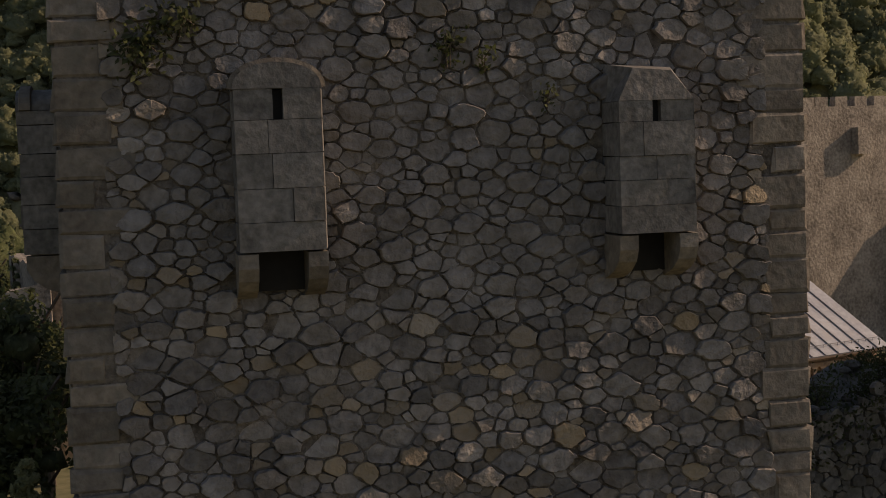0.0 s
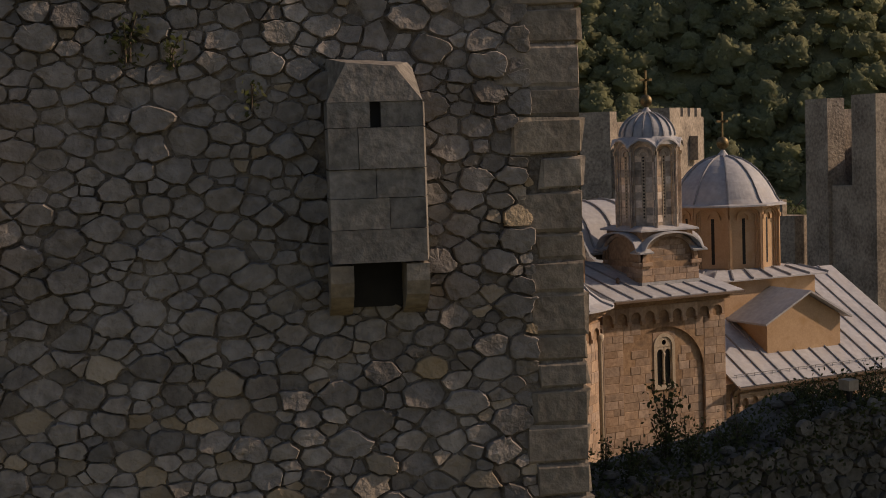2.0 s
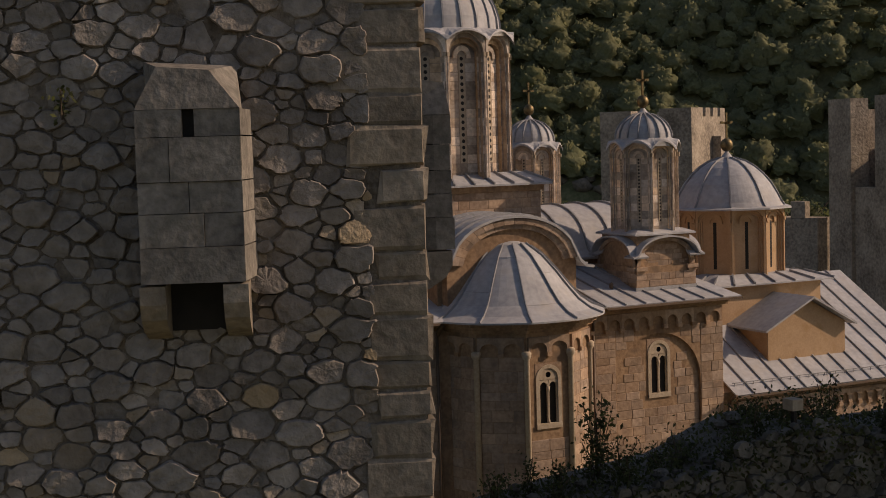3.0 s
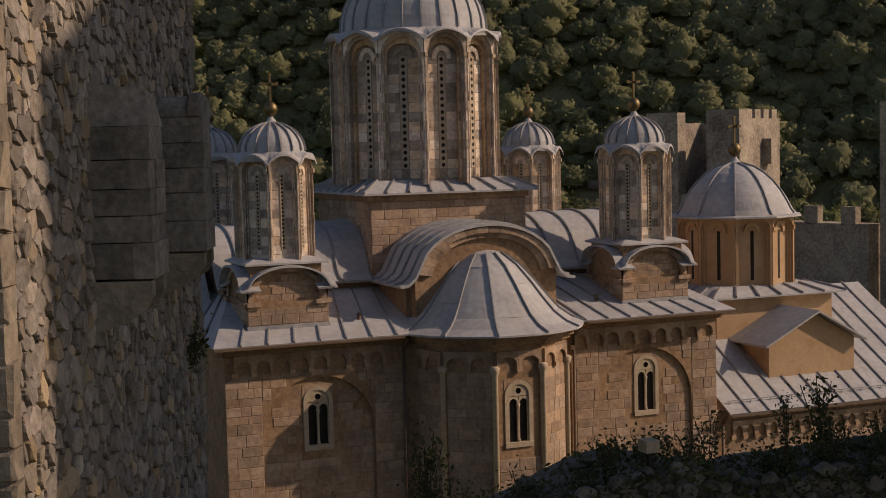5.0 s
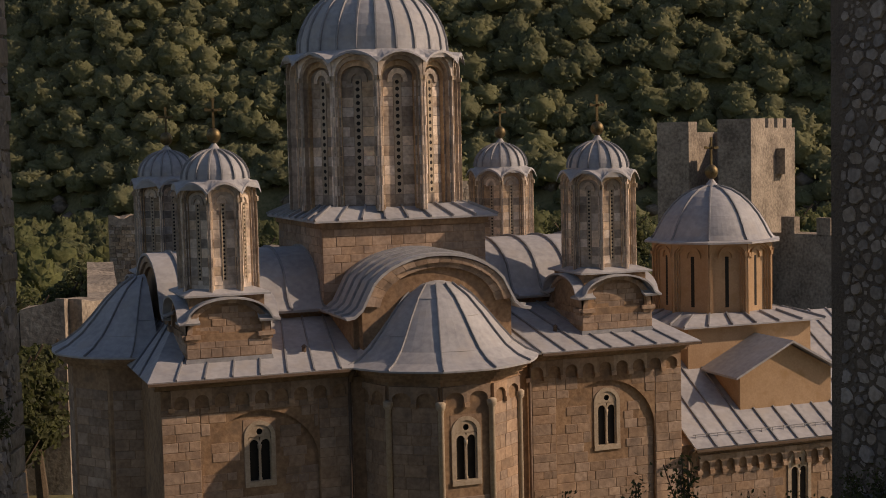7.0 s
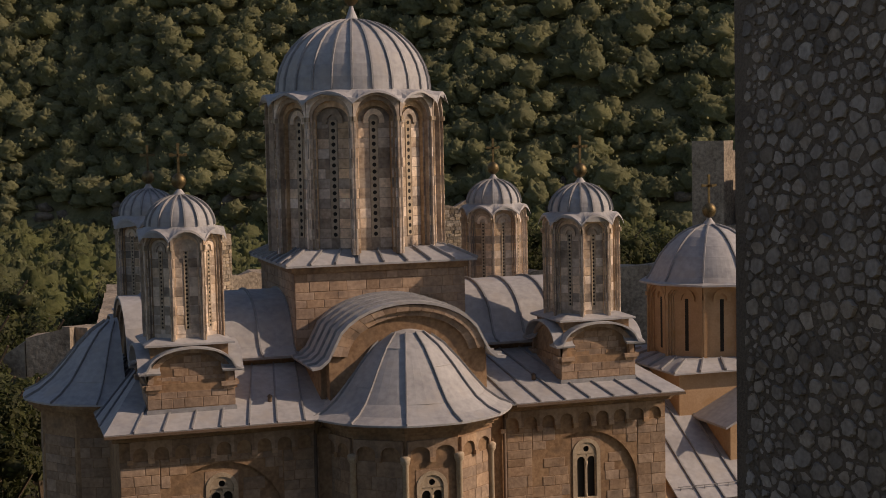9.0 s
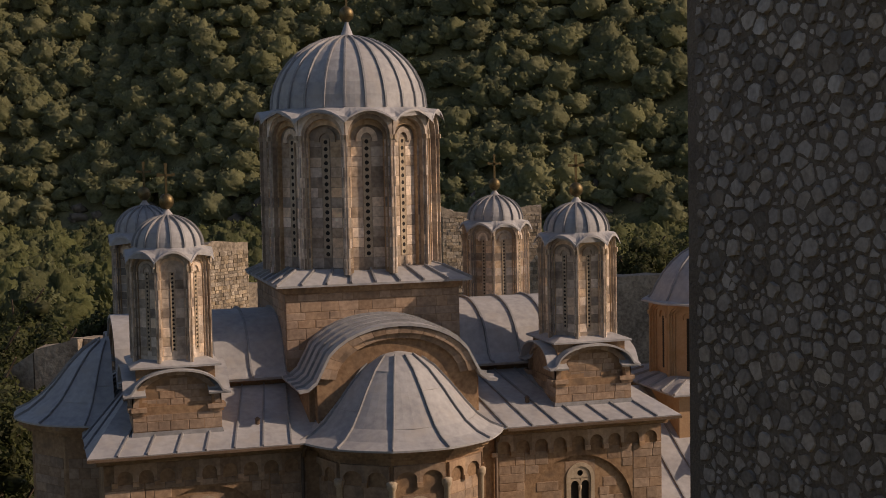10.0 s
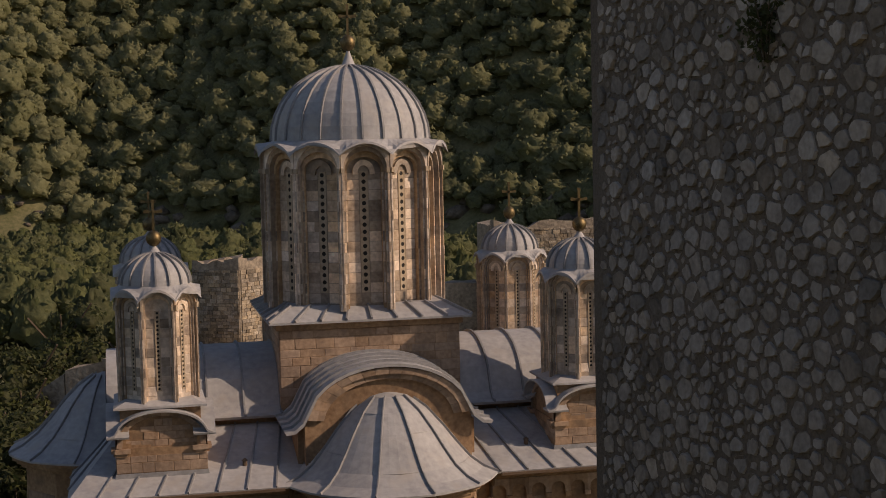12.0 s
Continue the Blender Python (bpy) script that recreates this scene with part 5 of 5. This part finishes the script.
def block_wall(m, u0, u1, z0, z1, h, ln, parent, material, seed, inside=None, single=True, proud=0.014, budget=None, even=False):
    """Ashlar courses over a face whose matrix maps (u, out, z). single: each block an object; else one joined mesh."""
    if material.name not in BLOCK_MESH:
        BLOCK_MESH[material.name] = unit.mesh("block", material)
    rest = Shape()
    flip = m @ Matrix(((1, 0, 0, 0), (0, -1, 0, 0), (0, 0, 1, 0), (0, 0, 0, 1)))
    for u, z, w, hh, r in courses(u0, u1, z0, z1, h, ln, seed, even):
        if inside and not inside(u, z, w, hh):
            continue
        local = flip @ Matrix.Translation((u, 0, z)) @ Matrix.Diagonal((w, proud * r.uniform(0.5, 1.5), hh, 1))
        if single and (budget is None or budget[0] > 0):
            ob = new("block", BLOCK_MESH[material.name])
            ob.parent = parent
            ob.matrix_local = local
            if budget is not None:
                budget[0] -= 1
        else:
            rest.add([local @ Vector(p) for p in unit.v], unit.f)
    if rest.v:
        tagged(part("block_fill", rest, material, parent), kind="stuff")




def clear_of(*boxes):
    return lambda u, z, w, h: not any(u + w / 2 > a and u - w / 2 < b and z + h / 2 > c and z - h / 2 < d for a, b, c, d in boxes)


def under_arch(cx):
    def test(u, z):
        du = abs(u - cx)
        return du < 1.86 and (z < 7.25 or ((z - 7.25) / 1.82) ** 2 + (du / 1.86) ** 2 < 1)
    return test


for cx, xa, xb, seed in ((5.95, 3.2, WX, 1), (-6.0, -WXL, -3.0, 2)):
    arch, bud = under_arch(cx), [150]
    clear = clear_of((cx - 0.48, cx + 0.62, 6.6, 8.85) if cx > 0 else (cx - 0.55, cx + 0.5, 6.6, 8.8))
    block_wall(face_matrix(0, -WY, 270), cx - 1.85, cx + 1.85, 4.4, 9.05, 0.31, 0.52, nave, M_BLOCK, seed,
               lambda u, z, w, h: arch(u - w / 2, z + h / 2) and arch(u + w / 2, z + h / 2) and clear(u, z, w, h), budget=bud)
    block_wall(face_matrix(0, -WY - RECESS, 270), xa, cx - 1.88, 4.4, 9.3, 0.31, 0.52, nave, M_BLOCK, seed + 10, budget=bud)
    block_wall(face_matrix(0, -WY - RECESS, 270), cx + 1.88, xb, 4.4, 9.3, 0.31, 0.52, nave, M_BLOCK, seed + 20, budget=bud)
    block_wall(face_matrix(0, -WY - RECESS, 270), cx - 1.86, cx + 1.86, 7.4, 9.3, 0.31, 0.4, nave, M_BLOCK, seed + 30,
               lambda u, z, w, h: not arch(u - w / 2, z - h / 2) and not arch(u + w / 2, z - h / 2), budget=bud)
for i in range(5):
    a = 198 + 36 * i
    w = CONCH_R * math.sin(radians(18)) - 0.1
    fm = face_matrix(CAPO * math.cos(radians(a)), -CONCH_Y + CAPO * math.sin(radians(a)), a)
    block_wall(fm, -w, w, 4.4, 9.05, 0.34, 0.55, conch_front, M_BLOCK, 20 + i, clear_of((-0.53, 0.5, 6.5, 8.8)) if i == 2 else None)
    a = 108 + 36 * i
    fm = face_matrix(-8.45 + CAPO * math.cos(radians(a)), CAPO * math.sin(radians(a)), a)
    if i > 1:
        block_wall(fm, -w, w, 5.5, 9.4, 0.34, 0.55, conch_east, M_BLOCK, 40 + i)
base = [o for o in church.children if o.name.startswith("drum_base")][0]
block_wall(face_matrix(0, -2.95, 270), -2.95, 2.95, 12.0, 14.4, 0.30, 0.62, base, M_BLOCK, 60)
block_wall(face_matrix(-2.95, 0, 180), -2.95, 2.95, 12.0, 14.4, 0.30, 0.62, base, M_BLOCK, 61)
for k, (p, (cx, cy)) in enumerate(zip([o for o in church.children if o.name.startswith("plinth")], CORNERS)):
    if cy < 0:
        block_wall(face_matrix(cx, cy - 1.33, 270), -1.33, 1.33, 10.75, 11.26, 0.25, 0.5, p, M_BLOCK, 70 + k)
        block_wall(face_matrix(cx, cy - 1.24, 270), -1.12, 1.12, 11.26, 12.44, 0.2, 0.42, p, M_BLOCK, 74 + k, lambda u, z, w, h: max(abs(u) + w / 2 - 0.02, 0) ** 2 / 1.12 ** 2 + (max(0, z + h / 2 - 11.5) / 0.95) ** 2 < 1)
        block_wall(face_matrix(cx - 1.33, cy, 180), -1.33, 1.33, 10.9, 11.3, 0.2, 0.5, p, M_BLOCK, 78 + k)
narthex = [o for o in church.children if o.name.startswith("narthex_wall")][0]
block_wall(face_matrix(0, -NY, 270), 9.4, 19.6, 2.5, 5.5, 0.33, 0.56, narthex, M_BLOCK, 81, clear_of((13.2, 14.3, 3.8, 6), (16.6, 17.8, 3.8, 6)))


# rubble courses of the ruins
block_wall(face_matrix(-1.9, 46.0, 270), -1.66, 1.66, 5.0, 12.45, 0.24, 0.36, ruin_stub, M_RUINSTONE, 301, single=False, proud=0.07)
block_wall(face_matrix(0.57, 48.56, -16.7), -2.55, 2.55, 5.0, 12.45, 0.24, 0.36, ruin_stub, M_RUINSTONE, 303, single=False, proud=0.07)
block_wall(face_matrix(23.0, 55.0, 270), -3.95, 3.95, 8.0, 13.8, 0.26, 0.4, ruin_broad, M_RUINSTONE, 302, single=False, proud=0.07)


def drum_blocks(cx, cy, r, sides, a0, z0, z_imp, slot_w, parent, h, single, seed):
    """Courses on the steps of each niche that faces the viewer's side."""
    apo, w = r * math.cos(math.pi / sides), r * math.sin(math.pi / sides)
    core, step = apo - 0.115 * r, w * 0.20
    bud = [300 if single else 0]
    rest = Shape()
    order = sorted(range(sides), key=lambda k: math.sin(a0 + (k + 0.5) * 2 * math.pi / sides))
    for k in order:
        a = a0 + (k + 0.5) * 2 * math.pi / sides
        if math.sin(a) > 0.45:
            continue
        fm = face_matrix(cx, cy, math.degrees(a))
        bands = ((w - step * 0.45, w - 0.01, apo + 0.06 * w + 0.03), (w - step * 0.95, w - step * 0.45, apo - 0.02), (w - step * 1.45, w - step * 0.95, apo - 0.02 - (apo - core) * 0.5), (slot_w + 0.01, w - step * 1.45, core))
        for b, (ua, ub, out) in enumerate(bands):
            for sgn in (-1, 1):
                lo, hi = sorted((sgn * ua, sgn * ub))
                block_wall(fm @ Matrix.Translation((0, out, 0)), lo, hi, z0 + 0.1, z_imp - 0.1, h, 0.34 * r ** 0.3, parent, M_DRUM, seed + k * 10 + b * 2 + (sgn > 0), budget=bud, proud=0.01, even=True)


drum_blocks(MAIN_X, 0, 3.05, 12, radians(15), 15.05, 19.5, 0.14, main_drum, 0.335, True, 500)
smalls = [o for o in church.children if o.name.startswith("corner_drum")]
for d, (cx, cy) in zip(smalls, CORNERS):
    drum_blocks(cx, cy, 1.25, 8, radians(22.5), 12.85, 15.62, 0.065, d, 0.29, cy < 0, 900 + int(cx * 7 + cy))

# small vents on the aisle roof
for x, y in ((-4.35, -5.45), (4.5, -5.3)):
    z = EAVE_Z + (TOPZ - EAVE_Z) * (EY + y) / (EY - 2.9)
    part("roof_vent", lathe(Shape(), x, y, [(0.07, z - 0.1), (0.07, z + 0.14), (0.10, z + 0.15), (0.02, z + 0.22)], 10), M_PIPE, church)

# plants on the walls
vs, fs, k = [], [], 0
for _ in range(8500):
    x = nrng.uniform(-16.3, -0.8)
    f = nrng.random()
    dens = 0.5 + 0.5 * noise.noise(Vector((x * 0.9, 2.0, 0.0))) + (0.25 if x > -10 else 0)
    if f > 0.6 and nrng.random() > dens + 0.1:
        continue
    c = np.array([x, -32.0 + 1.9 * nrng.random(), wall_top(x) - 0.06 + 0.22 * nrng.random() ** 2]) if f < 0.7 else np.array([x, -31.93 - 0.1 * nrng.random(), wall_top(x) - 0.9 * nrng.random() ** 1.6])
    u = nrng.standard_normal(3)
    u /= np.linalg.norm(u)
    v = np.cross(u, nrng.standard_normal(3))
    v /= np.linalg.norm(v)
    s = nrng.uniform(0.025, 0.06)
    vs.append(np.array([c - u * s, c - v * s * 0.6, c + u * s, c + v * s * 0.6]))
    fs.append(np.array([(0, 1, 2), (0, 2, 3)]) + k)
    k += 4
tagged(new("wall_growth", tri_mesh("wall_growth", np.concatenate(vs), np.concatenate(fs), M_LEAF2)), "dark creeping growth over the ruined wall top", "creeper", kind="stuff")
shrub(-12.0, -30.6, 10.8, 1.5, 0.42, 420, 0.045, "slender leafy sapling on the ruined wall top")
shrub(-5.3, -30.9, 11.1, 1.45, 0.36, 380, 0.045, "dark bushy shrub on the ruined wall top")
shrub(-6.4, -31.5, 11.05, 1.4, 0.3, 260, 0.04, "upright leafy shrub on the ruined wall top")
for i in range(34):
    x = -14.5 + 13.6 * (i + nrng.random()) / 34
    shrub(x, nrng.uniform(-31.7, -30.2), wall_top(x) - 0.12, nrng.uniform(0.3, 0.85) * (1.25 if -9 < x < -3 else 1), nrng.uniform(0.25, 0.5), 230)
wall_plant(FRONT, -7.75, 17.15, 0.55, 0.5, 520, 0.045, "yellow-green shrub rooted in the tower wall", True)
wall_plant(FRONT, -7.35, 17.45, 0.5, 0.4, 320, 0.045, "yellow-green shrub rooted in the tower wall", True)
wall_plant(FRONT, -4.35, 17.05, 0.4, 0.25, 150, 0.035, "dry tuft rooted in the tower wall")
wall_plant(FRONT, -3.95, 17.0, 0.25, 0.15, 70, 0.035, "dry tuft rooted in the tower wall")
wall_plant(FRONT, -3.2, 16.55, 0.22, 0.15, 60, 0.03, "dry tuft rooted in the tower wall")
wall_plant(KEEP, 4.9, 21.2, 0.75, 0.35, 420, 0.045, "dark shrub rooted in the keep's wall")
wall_plant(FLANK, 9.6, 13.2, 0.8, 0.5, 320, 0.045, "trailing plant on the tower's flank", True)
